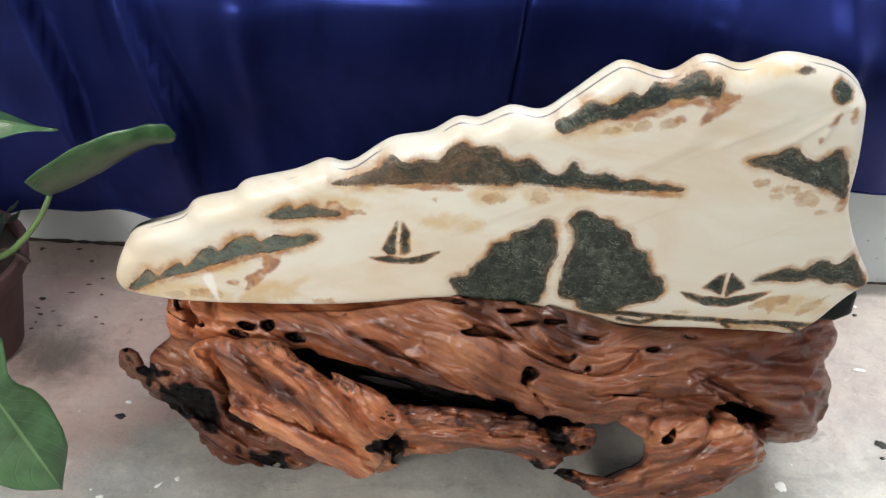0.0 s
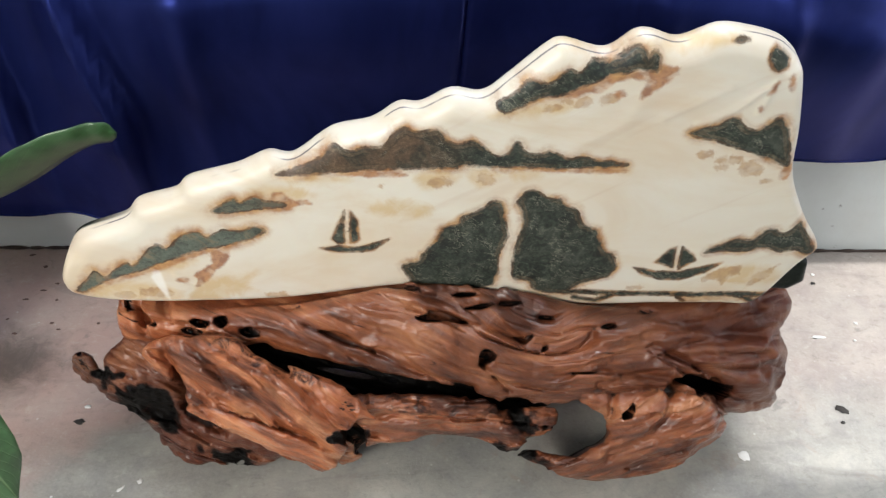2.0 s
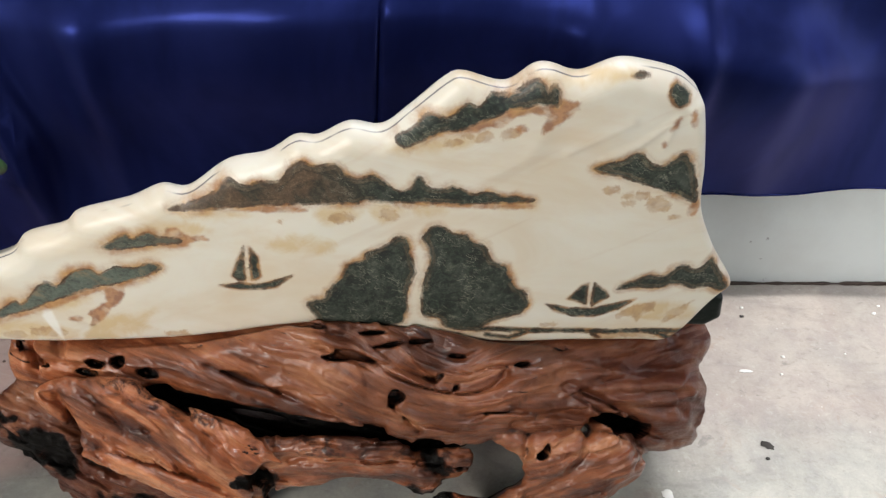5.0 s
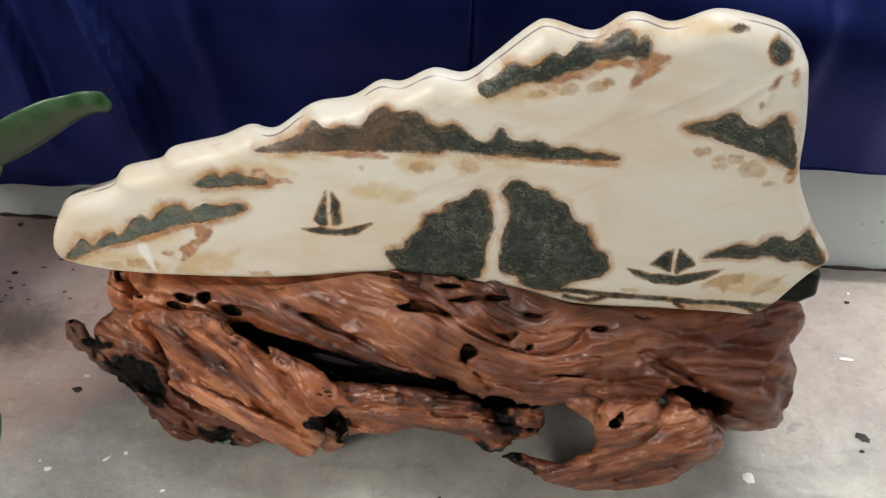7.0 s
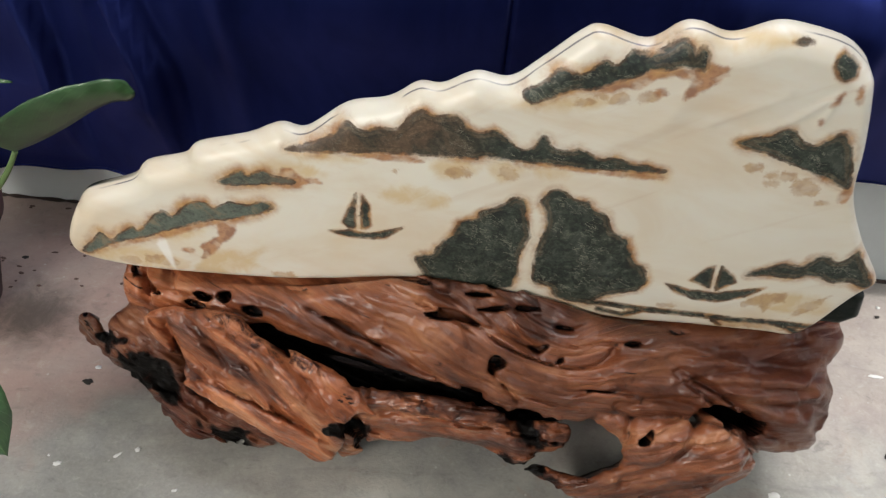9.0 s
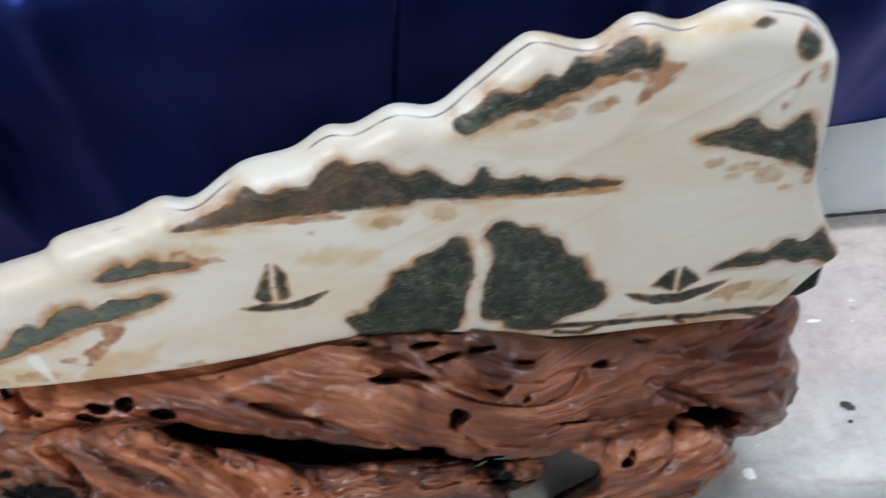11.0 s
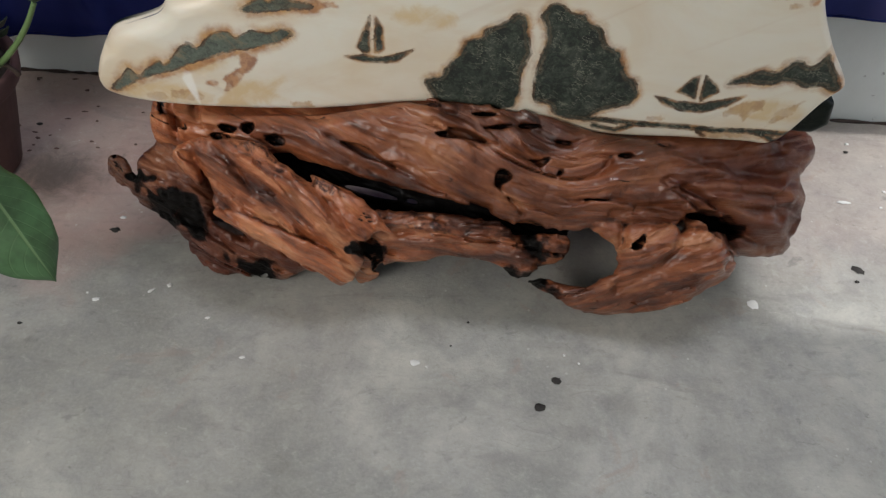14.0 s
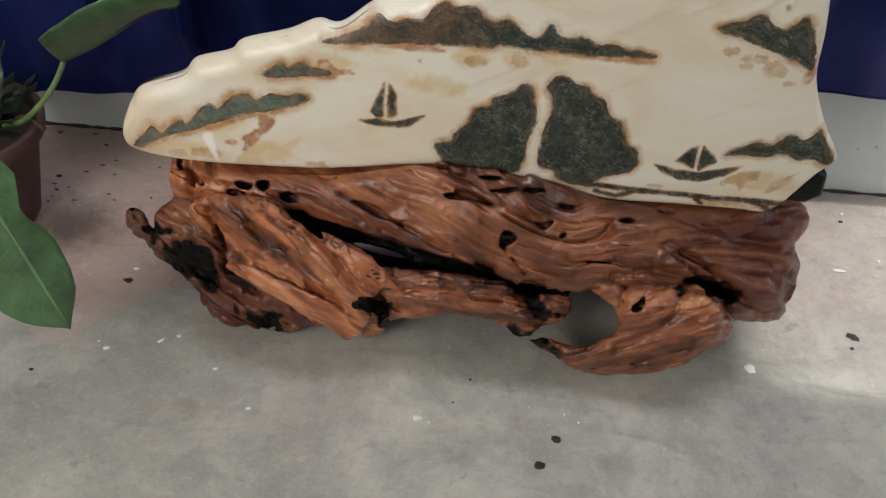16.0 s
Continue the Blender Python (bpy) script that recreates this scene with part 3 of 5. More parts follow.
def curtain_panel(x0, x1, label):
    xs, rows = np.linspace(x0, x1, int((x1 - x0) * 84)), 110
    verts, faces = [], []
    for r in range(rows + 1):
        h = (r / rows) ** 1.25
        for x in xs:
            hem = float(curtain_hem(x))
            z = hem + (2.45 - hem) * h
            fold = 0.020 * math.sin(9 * x + 1.6 * h + 0.5 * math.sin(3 * x)) + 0.010 * math.sin(21 * x + 3.0 * h) * (0.4 + 0.6 * h)
            for fx, lean, wide, deep in ((-1.06, 0.05, 0.06, 0.05), (-0.30, 0.12, 0.05, 0.025), (0.60, -0.05, 0.03, 0.015), (0.88, 0.04, 0.03, 0.02), (1.12, 0.10, 0.09, 0.03), (1.42, 0.05, 0.07, 0.04)):
                fold += deep * math.exp(-(((x - fx + lean * h * 1.6) / wide) ** 2))
            # two broad panels beside the plant, each ending in a sharp fold
            crease, rise = 0.0, min(1.0, max(0.0, (z - 0.20) / 0.25))
            for at_x, wide, deep in ((-0.50, 0.15, 0.085), (-0.74, 0.17, 0.075)):
                past = x - at_x + 0.22 * max(0.0, z - 0.53)
                crease = max(crease, rise * deep * math.exp(past / wide if past < 0 else -((past / 0.020) ** 2)))
            calm = 0.50 + 0.50 * min(1.0, abs(x - 0.30) / 0.9)
            # the cloth sags over a crease at waist height and hangs back below it
            s = min(1.0, max(0.0, (x + 0.62) / 0.3))
            line = 0.79 + 0.05 * math.sin(2.1 * x + 0.6) - 0.12 * max(0.0, x - 0.4)
            belly = 0.13 * s * math.exp(-(((z - line) / (0.09 if z > line else 0.26)) ** 2))
            turn = 0.006 * math.exp(-(((x - 0.225) / 0.008) ** 2))
            y = 0.535 - fold * calm - crease - belly + turn - 0.03 * (1 - s) * math.exp(-(((z - 0.40) / 0.30) ** 2)) + 0.012 * noise.noise(Vector((x * 2.5, z * 1.5, 4)))
            flat = min(1.0, max(0.0, (x - 1.0) / 0.45))
            y += (0.572 - y) * 0.85 * flat * flat * (3 - 2 * flat)
            verts.append((x, min(y, 0.592), z))
    n = len(xs)
    for r in range(rows):
        for i in range(n - 1):
            a = r * n + i
            faces.append((a, a + 1, a + n + 1, a + n))
    thing = tagged(new("curtain"), label, "curtain", "curtain panels")
    cloth = mesh_object("cloth", verts, faces, SATIN, thing)
    thick = cloth.modifiers.new("thickness", "SOLIDIFY")
    thick.thickness, thick.offset = 0.0015, 0
    hem_pts = [verts[i] for i in range(0, n, 3)]
    v, f = tube(hem_pts, [0.0035] * len(hem_pts), 6)
    mesh_object("hem", v, f, SATIN, thing)
    return thing


curtain_panel(-2.4, 0.2248, "dark blue satin curtain in deep folds behind the potted plant")
curtain_panel(0.2252, 2.6, "dark blue satin curtain with a raised hem over the white wall")
v, f = tube([(-2.5, 0.50, 2.47), (2.7, 0.50, 2.47)], [0.014, 0.014], 12)
tagged(mesh_object("curtain_rod", v, f, TWIG), "dark metal curtain rod above the blue curtains", "curtain rod")

# ---- root stand ----
HALF = math.sqrt(0.5)


def root_front(u, v):
    """Depth of the root's front, along a line that slants down and back by 45 degrees."""
    return -0.1931 - 0.1691 * u - 0.9863 * v + 0.2213 * u * u + 0.3571 * u * v + 1.706 * v * v


# Each piece of the root: outline across the slant, its depth offset, thickness, taper and rounding.
BODY = [(-0.419, 0.261), (-0.424, 0.292), (-0.387, 0.326), (-0.289, 0.331), (-0.1, 0.34), (0.105, 0.36), (0.261, 0.358), (0.41, 0.335), (0.589, 0.327), (0.796, 0.321), (0.866, 0.318), (0.874, 0.28), (0.848, 0.236), (0.866, 0.193), (0.860, 0.138), (0.858, 0.075), (0.758, 0.07), (0.706, 0.09), (0.654, 0.118), (0.541, 0.118), (0.433, 0.114), (0.371, 0.105), (0.286, 0.112), (0.221, 0.137), (0.116, 0.155), (0.012, 0.176), (-0.072, 0.197), (-0.135, 0.206), (-0.167, 0.22), (-0.263, 0.22), (-0.329, 0.221), (-0.386, 0.215), (-0.419, 0.229)]
LOBE = [(-0.312, 0.225), (-0.222, 0.22), (-0.155, 0.186), (-0.075, 0.160), (-0.004, 0.128), (0.048, 0.080), (0.064, 0.066), (0.017, 0.072), (0.007, 0.041), (-0.024, -0.027), (-0.056, -0.049), (-0.091, -0.027), (-0.156, 0.013), (-0.221, 0.038), (-0.262, 0.071), (-0.303, 0.103), (-0.317, 0.13), (-0.353, 0.166), (-0.373, 0.202)]
SHOULDER = [(-0.466, 0.178), (-0.448, 0.200), (-0.415, 0.222), (-0.369, 0.225), (-0.32, 0.21), (-0.31, 0.15), (-0.32, 0.085), (-0.345, 0.061), (-0.385, 0.030), (-0.424, 0.056), (-0.461, 0.087), (-0.487, 0.106), (-0.485, 0.129)]
KNOB = [(-0.545, 0.16), (-0.536, 0.186), (-0.508, 0.19), (-0.49, 0.174), (-0.482, 0.154), (-0.462, 0.139), (-0.462, 0.112), (-0.488, 0.112), (-0.508, 0.124), (-0.53, 0.136)]
BLOB = [(-0.382, 0.012), (-0.378, -0.028), (-0.366, -0.062), (-0.328, -0.072), (-0.281, -0.070), (-0.218, -0.058), (-0.162, -0.028), (-0.13, -0.008), (-0.15, 0.02), (-0.21, 0.05), (-0.27, 0.061), (-0.33, 0.060), (-0.366, 0.04)]
BEAM = [(-0.05, 0.086), (0.014, 0.111), (0.098, 0.113), (0.173, 0.107), (0.258, 0.1), (0.288, 0.073), (0.334, 0.081), (0.389, 0.078), (0.388, 0.048), (0.344, 0.021), (0.311, -0.007), (0.268, 0.02), (0.18, 0.03), (0.105, 0.024), (0.04, 0.005), (0.007, -0.033), (-0.028, -0.044)]
CLAW = [(0.437, 0.118), (0.496, 0.122), (0.572, 0.122), (0.629, 0.118), (0.671, 0.101), (0.71, 0.077), (0.733, 0.053), (0.733, 0.031), (0.712, 0.010), (0.68, -0.008), (0.637, -0.038), (0.583, -0.062), (0.53, -0.078), (0.48, -0.082), (0.436, -0.070), (0.394, -0.050), (0.335, -0.014), (0.402, -0.018), (0.452, -0.024), (0.479, -0.008), (0.508, 0.012), (0.504, 0.045), (0.492, 0.072), (0.466, 0.09)]
CREVICE = [(-0.28, 0.235), (-0.12, 0.23), (0.05, 0.2), (0.22, 0.16), (0.36, 0.13), (0.40, 0.09), (0.30, 0.06), (0.15, 0.07), (0.0, 0.10), (-0.10, 0.14), (-0.2, 0.18)]
SHARD = [(-0.315, 0.088), (-0.27, 0.098), (-0.21, 0.080), (-0.136, 0.052), (-0.064, 0.015), (-0.02, -0.022), (-0.056, -0.045), (-0.113, -0.004), (-0.187, 0.027), (-0.255, 0.062)]
PIECES = [
    (BODY, 0.0, 0.34, 0.10, 0.03),
    (LOBE, -0.045, 0.16, 0.25, 0.03),
    (SHOULDER, 0.0, 0.22, 0.15, 0.035),
    (KNOB, -0.012, 0.07, 0.3, 0.02),
    (BLOB, 0.0, 0.3, 0.1, 0.03),
    (BEAM, 0.015, 0.12, 0.3, 0.03),
    (CLAW, -0.015, 0.16, 0.2, 0.03),
    (CREVICE, 0.125, 0.10, 0.1, 0.01),
    (SHARD, -0.058, 0.08, 0.1, 0.012),
]
# height of the folds, of the broad folds and of the splintered ridges; and how orange each piece is
RELIEF = [(0.005, 0.012, 0.002), (0.008, 0.014, 0.003), (0.006, 0.016, 0.003), (0.005, 0.008, 0.003), (0.005, 0.014, 0.003), (0.007, 0.012, 0.003), (0.004, 0.016, 0.002), (0.008, 0.012, 0.004), (0.006, 0.008, 0.004)]
PLANES = [0.012, 0.016, 0.022, 0.008, 0.022, 0.018, 0.018, 0.006, 0.008]
FACETS = [0.34, 0.5, 0.5, 0.35, 0.5, 0.5, 0.42, 0.3, 0.35]
SPREAD = [0.009, 0.009, 0.010, 0.005, 0.010, 0.010, 0.007, 0.009, 0.006]
FOLDS = [15, 13, 13, 24, 14, 16, 12, 24, 20]
TONE = [0.06, 0.80, -0.22, -0.1, -0.52, 0.42, 0.34, 0.0, 0.9]
# hollows: centre, half length, half width, turn, depth
HOLLOWS = [
    (-0.408, 0.300, 0.008, 0.020, 0.2, 0.03), (-0.330, 0.302, 0.014, 0.005, -0.5, 0.02),
    (-0.512, 0.168, 0.012, 0.005, -0.9, 0.012),
    (-0.226, 0.250, 0.013, 0.010, 0.2, 0.04), (-0.268, 0.252, 0.017, 0.007, -0.1, 0.04), (-0.286, 0.235, 0.020, 0.006, -0.1, 0.03), (-0.106, 0.285, 0.016, 0.006, -0.2, 0.025), (0.0, 0.222, 0.02, 0.005, -0.4, 0.03),
    (0.156, 0.261, 0.026, 0.0045, -0.05, 0.03), (0.242, 0.282, 0.024, 0.005, 0.15, 0.03), (0.257, 0.192, 0.015, 0.012, 0.3, 0.05), (0.563, 0.272, 0.012, 0.0035, 0.0, 0.02),
    (0.433, 0.160, 0.024, 0.0022, 0.05, 0.02), (0.530, 0.088, 0.009, 0.019, -0.5, 0.06), (0.690, 0.128, 0.050, 0.018, -0.35, 0.12), (0.004, 0.098, 0.013, 0.006, -0.1, -0.02),
    (0.315, 0.098, 0.030, 0.016, -0.1, 0.08), (0.014, 0.026, 0.016, 0.036, 0.25, 0.07), (0.48, 0.245, 0.02, 0.004, 0.1, 0.02), (0.33, 0.225, 0.012, 0.006, 0.6, 0.02), (0.36, 0.205, 0.008, 0.005, 0.6, 0.02),
    (0.215, 0.303, 0.026, 0.004, 0.05, 0.03), (0.30, 0.288, 0.020, 0.004, 0.1, 0.03), (0.36, 0.262, 0.014, 0.003, -0.1, 0.025), (0.10, 0.318, 0.025, 0.004, -0.15, 0.02), (-0.36, 0.255, 0.012, 0.007, -0.6, 0.02), (-0.18, 0.236, 0.020, 0.008, -0.3, 0.04),
]
# slits right through the back of the crevice: centre, half length, half width, turn
SLITS = [(-0.275, 0.219, 0.036, 0.006, -0.3), (-0.005, 0.147, 0.062, 0.007, -0.17), (0.083, 0.134, 0.014, 0.005, -0.15)]
# charred places: centre, radius
CHARRED = [(-0.40, 0.12, 0.035), (-0.37, 0.10, 0.03), (-0.43, 0.15, 0.02), (-0.444, 0.101, 0.03), (-0.417, 0.085, 0.04), (-0.384, 0.072, 0.04), (-0.356, 0.075, 0.035), (-0.405, 0.065, 0.035), (-0.25, -0.03, 0.035), (-0.485, 0.165, 0.014), (-0.52, 0.185, 0.008), (0.34, -0.012, 0.045), (0.33, 0.06, 0.03), (0.0, 0.03, 0.025)]
# long grooves: line, width, depth
GROOVES = [
    ([(-0.402, 0.335), (-0.386, 0.280), (-0.372, 0.232)], 0.008, 0.015),
    ([(-0.348, 0.332), (-0.338, 0.285), (-0.320, 0.255)], 0.007, 0.012),
    ([(0.55, 0.225), (0.68, 0.252), (0.80, 0.277)], 0.010, 0.012),
    ([(0.57, 0.205), (0.70, 0.218), (0.80, 0.230)], 0.011, 0.013),
    ([(0.60, 0.188), (0.74, 0.188), (0.81, 0.187)], 0.010, 0.012),
    ([(0.66, 0.172), (0.76, 0.155), (0.81, 0.144)], 0.009, 0.011),
    ([(-0.288, 0.217), (-0.247, 0.18), (-0.217, 0.13)], 0.007, 0.013),
    ([(-0.332, 0.19), (-0.311, 0.129), (-0.309, 0.07), (-0.246, 0.031)], 0.010, 0.022),
    ([(-0.139, 0.188), (-0.089, 0.141), (-0.031, 0.071), (0.019, 0.024)], 0.007, 0.014),
    ([(0.47, 0.136), (0.549, 0.153), (0.612, 0.144), (0.675, 0.147)], 0.007, 0.012),
    ([(0.619, 0.138), (0.604, 0.073), (0.566, 0.026), (0.511, -0.015)], 0.013, 0.016),
    ([(-0.073, 0.247), (0.025, 0.208), (0.128, 0.165), (0.23, 0.132)], 0.006, 0.010),
    ([(0.121, 0.285), (0.222, 0.252), (0.323, 0.219)], 0.006, 0.012),
    ([(0.247, 0.174), (0.3, 0.126)], 0.007, 0.015),
    ([(0.065, 0.072), (0.171, 0.058), (0.286, 0.045)], 0.008, 0.012),
]
# rounded lumps: centre, radius, height
LUMPS = [(-0.362, 0.278, 0.016, 0.014), (-0.315, 0.268, 0.014, 0.010), (0.690, 0.052, 0.034, 0.026), (0.645, 0.01, 0.03, 0.012), (0.55, 0.06, 0.03, 0.010), (0.02, 0.055, 0.03, 0.014), (0.13, 0.06, 0.035, 0.014), (0.22, 0.065, 0.025, 0.016), (0.31, 0.02, 0.035, 0.024), (0.36, 0.05, 0.022, 0.012), (-0.37, 0.27, 0.03, 0.014), (-0.31, 0.29, 0.03, 0.012), (0.47, 0.20, 0.05, 0.014), (0.60, 0.23, 0.04, 0.012), (-0.32, -0.02, 0.04, 0.012)]


def grain_lines(u, v, kind):
    """Along and across the grain. The body's grain slants down to a waist and fans out beyond it."""
    bend = 0.010 * rough(u * 7, v * 7, 50) + 0.004 * rough(u * 18, v * 18, 51)
    if kind == 0:
        s = np.clip((u - 0.18) / 0.30, 0, 1)
        s = s * s * (3 - 2 * s)
        right = 0.25 + 0.40 * np.arctan2(v - 0.13, np.maximum(u - 0.10, 0.28)) + 0.10 * (v - 0.13)
        return u, (v + 0.42 * u) * (1 - s) + right * s + bend
    slope = {1: 0.72, 2: 0.55, 3: 0.5, 4: 0.5, 5: 0.08, 6: -0.45, 7: 0.35, 8: 0.5}[kind]
    return u - slope * v, v + slope * u + bend


def charred(u, v):
    """Where the root is burnt black, 0 to 1."""
    wander = 0.022 * rough(u * 28, v * 28, 70) + 0.012 * rough(u * 70, v * 70, 71)
    out = np.zeros(np.shape(u))
    for cu, cv, r in CHARRED:
        far = np.hypot((u - cu - 0.5 * (v - cv)) * 0.62, v - cv + 0.5 * (u - cu))
        out = np.maximum(out, np.clip(1.3 - (far + wander) / r, 0, 1))
    return out


def facets(along, across, near, long, wide, slope, seed):
    """Flat, split faces of the wood, as wide and long as given, each with a tilt of its own."""
    rng = np.random.default_rng(seed)
    a, c = along[near] / long, across[near] / wide
    count = int(np.ptp(a) * np.ptp(c) * 1.1) + 4
    ca, cc = rng.uniform(a.min(), a.max(), count), rng.uniform(c.min(), c.max(), count)
    ga, gc, h = rng.uniform(-0.4, 0.4, count), rng.uniform(-1, 1, count), rng.uniform(-0.5, 0.5, count)
    order = np.argsort(ca)
    ca, cc, ga, gc, h = ca[order], cc[order], ga[order], gc[order], h[order]
    value = np.zeros(len(a))
    lines = np.argsort(a)
    for block in np.array_split(lines, 60):
        if not len(block):
            continue
        lo, hi = np.searchsorted(ca, (a[block].min() - 2.2, a[block].max() + 2.2))
        da, dc = a[block, None] - ca[None, lo:hi], c[block, None] - cc[None, lo:hi]
        d = da * da + dc * dc
        weight = np.exp(-30 * (d - d.min(1, keepdims=True)))
        plane = h[lo:hi] + ga[lo:hi] * da + gc[lo:hi] * dc
        value[block] = (weight * plane).sum(1) / weight.sum(1)
    out = np.zeros(along.shape)
    out[near] = value * slope * wide
    return out


def root_stand():
    step = (0.0031, 0.0031, 0.0037)
    u = np.arange(-0.57, 0.90, step[0])
    v = np.arange(-0.10, 0.40, step[1])
    w = np.arange(-0.48, 0.14, step[2])
    U, V = np.meshgrid(u, v, indexing="ij")
    F = root_front(U, V)
    field = np.full((len(u), len(v), len(w)), 1.0, np.float32)
    owner = np.zeros(field.shape, np.int8)
    W = w[None, None, :]
    wob_u = 0.007 * rough(U * 16, V * 16, 1) + 0.005 * (np.abs(rough(U * 45, V * 45, 2)) - 0.4)
    cracks, crests = np.zeros(field.shape[:2]), np.zeros(field.shape[:2])
    burnt = charred(U, V)
    for number, (outline, off, thick, taper, bulge) in enumerate(PIECES):
        edge = away(U, V, spline(outline, 3, True)) + wob_u - SPREAD[number]
        along, across = grain_lines(U, V, number)
        fold, deep_fold, rag = RELIEF[number]
        crease = np.abs(rough(along * 2.3, across * FOLDS[number], 3 + number))
        crest = np.clip(crease * 1.6, 0, 1)
        second = np.abs(rough(along * 4.2 + 2 * crease, across * FOLDS[number] * 2.1, 110 + number))
        third = np.abs(rough(along * 8, across * FOLDS[number] * 4.2 + 1.5 * second, 120 + number))
        relief = fold * (2.4 * np.minimum(crease, 0.6) - 0.6) + deep_fold * rough(along * 3, across * 12, 20 + number)
        relief += 0.38 * fold * (np.minimum(second, 0.6) - 0.3) * 2 + rag * (third - 0.3) * 0.9
        relief += 0.009 * rough(U * 13, V * 13, 60 + number) + 0.004 * (np.abs(rough(U * 30, V * 30, 61 + number)) - 0.3)
        relief -= burnt * (0.024 * np.abs(rough(U * 26, V * 26, 130)) + 0.012 * np.abs(rough(U * 62, V * 62, 131)) - 0.004)
        near = edge < 0.02
        for lu, lv, lr, lh in LUMPS:
            relief += lh * np.exp(-((U - lu) ** 2 + (V - lv) ** 2) / lr ** 2)
        relief += PLANES[number] * (0.35 - np.abs(rough(along * 4.5 + 0.4 * rough(U * 9, V * 9, 141), across * 8, 142 + number)))
        relief += facets(along, across, near, 0.075, 0.024, FACETS[number], 200 + number)
        relief += facets(along, across, near, 0.032, 0.010, FACETS[number] * 0.8, 220 + number)
        crest = 0.6 * crest + 0.4 * np.clip(second * 1.7, 0, 1)
        if number == 0:
            fan = np.arctan2(V - 0.29, np.maximum(U - 0.42, 0.06)) + 0.06 * rough(U * 6, V * 6, 95)
            ridge = np.abs(rough(U * 1.8, fan * 8.5, 96))
            grow = np.clip((U - 0.54) / 0.12, 0, 1)
            relief += 0.054 * grow * (np.minimum(ridge, 0.6) - 0.3)
            crest = crest * (1 - grow) + grow * np.clip(ridge * 1.7, 0, 1)
        split = np.exp(-((rough(along * 3.2, across * 24, 80 + number) / 0.07) ** 2)) * np.clip(rough(along * 5, across * 9, 90 + number) * 3, 0, 1)
        relief -= 0.016 * split
        top = F + off + bulge * np.exp(-np.clip(-edge, 0, 1) / 0.035) - relief
        e = W - top[:, :, None]
        side = edge[:, :, None] + taper * np.clip(e, 0, 1)
        piece = smax(smax(side, -e, 0.016), e - thick, 0.04).astype(np.float32)
        if number == 7:
            for cu, cv, a, b, turn in SLITS:
                pu, pv = (U - cu) * math.cos(turn) + (V - cv) * math.sin(turn), (V - cv) * math.cos(turn) - (U - cu) * math.sin(turn)
                piece = np.maximum(piece, ((1 - np.hypot(pu / a, pv / b)) * b)[:, :, None]).astype(np.float32)
        nearer = piece < field
        owner[nearer] = number
        top_one = nearer.any(2)
        cracks, crests = np.where(top_one, split, cracks), np.where(top_one, crest, crests)
        field = smin(field, piece, 0.005).astype(np.float32)
    Vw, Ww = V[:, :, None], W
    z = (Vw - Ww) * HALF
    y = (Vw + Ww) * HALF
    # seat cut for the slab, and the flat underside
    field = np.maximum(field, -z + 0.0005)
    seat = smax(0.400 + 0.055 * np.exp(-((U[:, :, None] - 0.15) / 0.15) ** 2) - z, -0.004 - y, 0.012)
    hollow = np.full(field.shape, 1.0, np.float32)
    for cu, cv, a, b, turn, deep in HOLLOWS:
        ca, sa = math.cos(turn), math.sin(turn)
        pu, pv = (U - cu) * ca + (V - cv) * sa, -(U - cu) * sa + (V - cv) * ca
        r = np.sqrt((pu / a) ** 2 + (pv / b) ** 2) + 0.45 * rough(U * 55, V * 55, 31)
        one = np.maximum((r - 1)[:, :, None] * min(a, b), (W - (F - 0.06)[:, :, None] - deep - 0.06))
        hollow = np.minimum(hollow, one)
    field = smax(field, -hollow, 0.006)
    field = smax(field, -seat, 0.008)
    under = np.interp(u, (-0.5, -0.41, -0.29, -0.1, 0.107, 0.264, 0.43, 0.6, 0.9), (0.42, 0.402, 0.398, 0.414, 0.462, 0.448, 0.408, 0.400, 0.402))
    under += 0.022 * np.exp(-(((u - 0.24) / 0.16) ** 2))
    field = smax(field, z - under[:, None, None], 0.012)
    groove = np.zeros(U.shape)
    for line, wide, deep in GROOVES:
        far = away(U, V, spline(line, 6), False) + 0.005 * rough(U * 45, V * 45, 33)
        groove = np.maximum(groove, deep * np.exp(-((far / wide) ** 2)))
    field = field + groove[:, :, None] * np.clip(1.4 - (W - F[:, :, None]) / 0.08, 0, 1)
    verts, faces = skin(field, (u[0], v[0], w[0]), step)
    ij = [np.clip(np.round((verts[:, k] - s[0]) / step[k]).astype(int), 0, len(s) - 1) for k, s in enumerate((u, v, w))]
    own = owner[tuple(ij)]
    hol = hollow[tuple(ij)]
    along, across = np.zeros(len(verts)), np.zeros(len(verts))
    for number in range(len(PIECES)):
        m = own == number
        along[m], across[m] = grain_lines(verts[m, 0], verts[m, 1], number)
    # charring, plus recess shade put into the colour: hollows, cracks, crevice, grooves, depth
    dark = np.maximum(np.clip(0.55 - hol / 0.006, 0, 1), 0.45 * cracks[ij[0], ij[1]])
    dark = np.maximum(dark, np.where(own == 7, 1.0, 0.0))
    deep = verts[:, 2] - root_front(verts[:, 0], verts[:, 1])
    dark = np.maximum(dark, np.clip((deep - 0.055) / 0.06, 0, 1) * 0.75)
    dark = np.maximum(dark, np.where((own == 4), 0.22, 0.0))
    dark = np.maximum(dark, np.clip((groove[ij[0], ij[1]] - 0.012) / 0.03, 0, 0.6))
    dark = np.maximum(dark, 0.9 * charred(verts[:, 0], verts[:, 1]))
    # side root and lower root are darker along the crevice
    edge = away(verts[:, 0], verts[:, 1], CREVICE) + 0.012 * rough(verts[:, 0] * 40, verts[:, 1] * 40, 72)
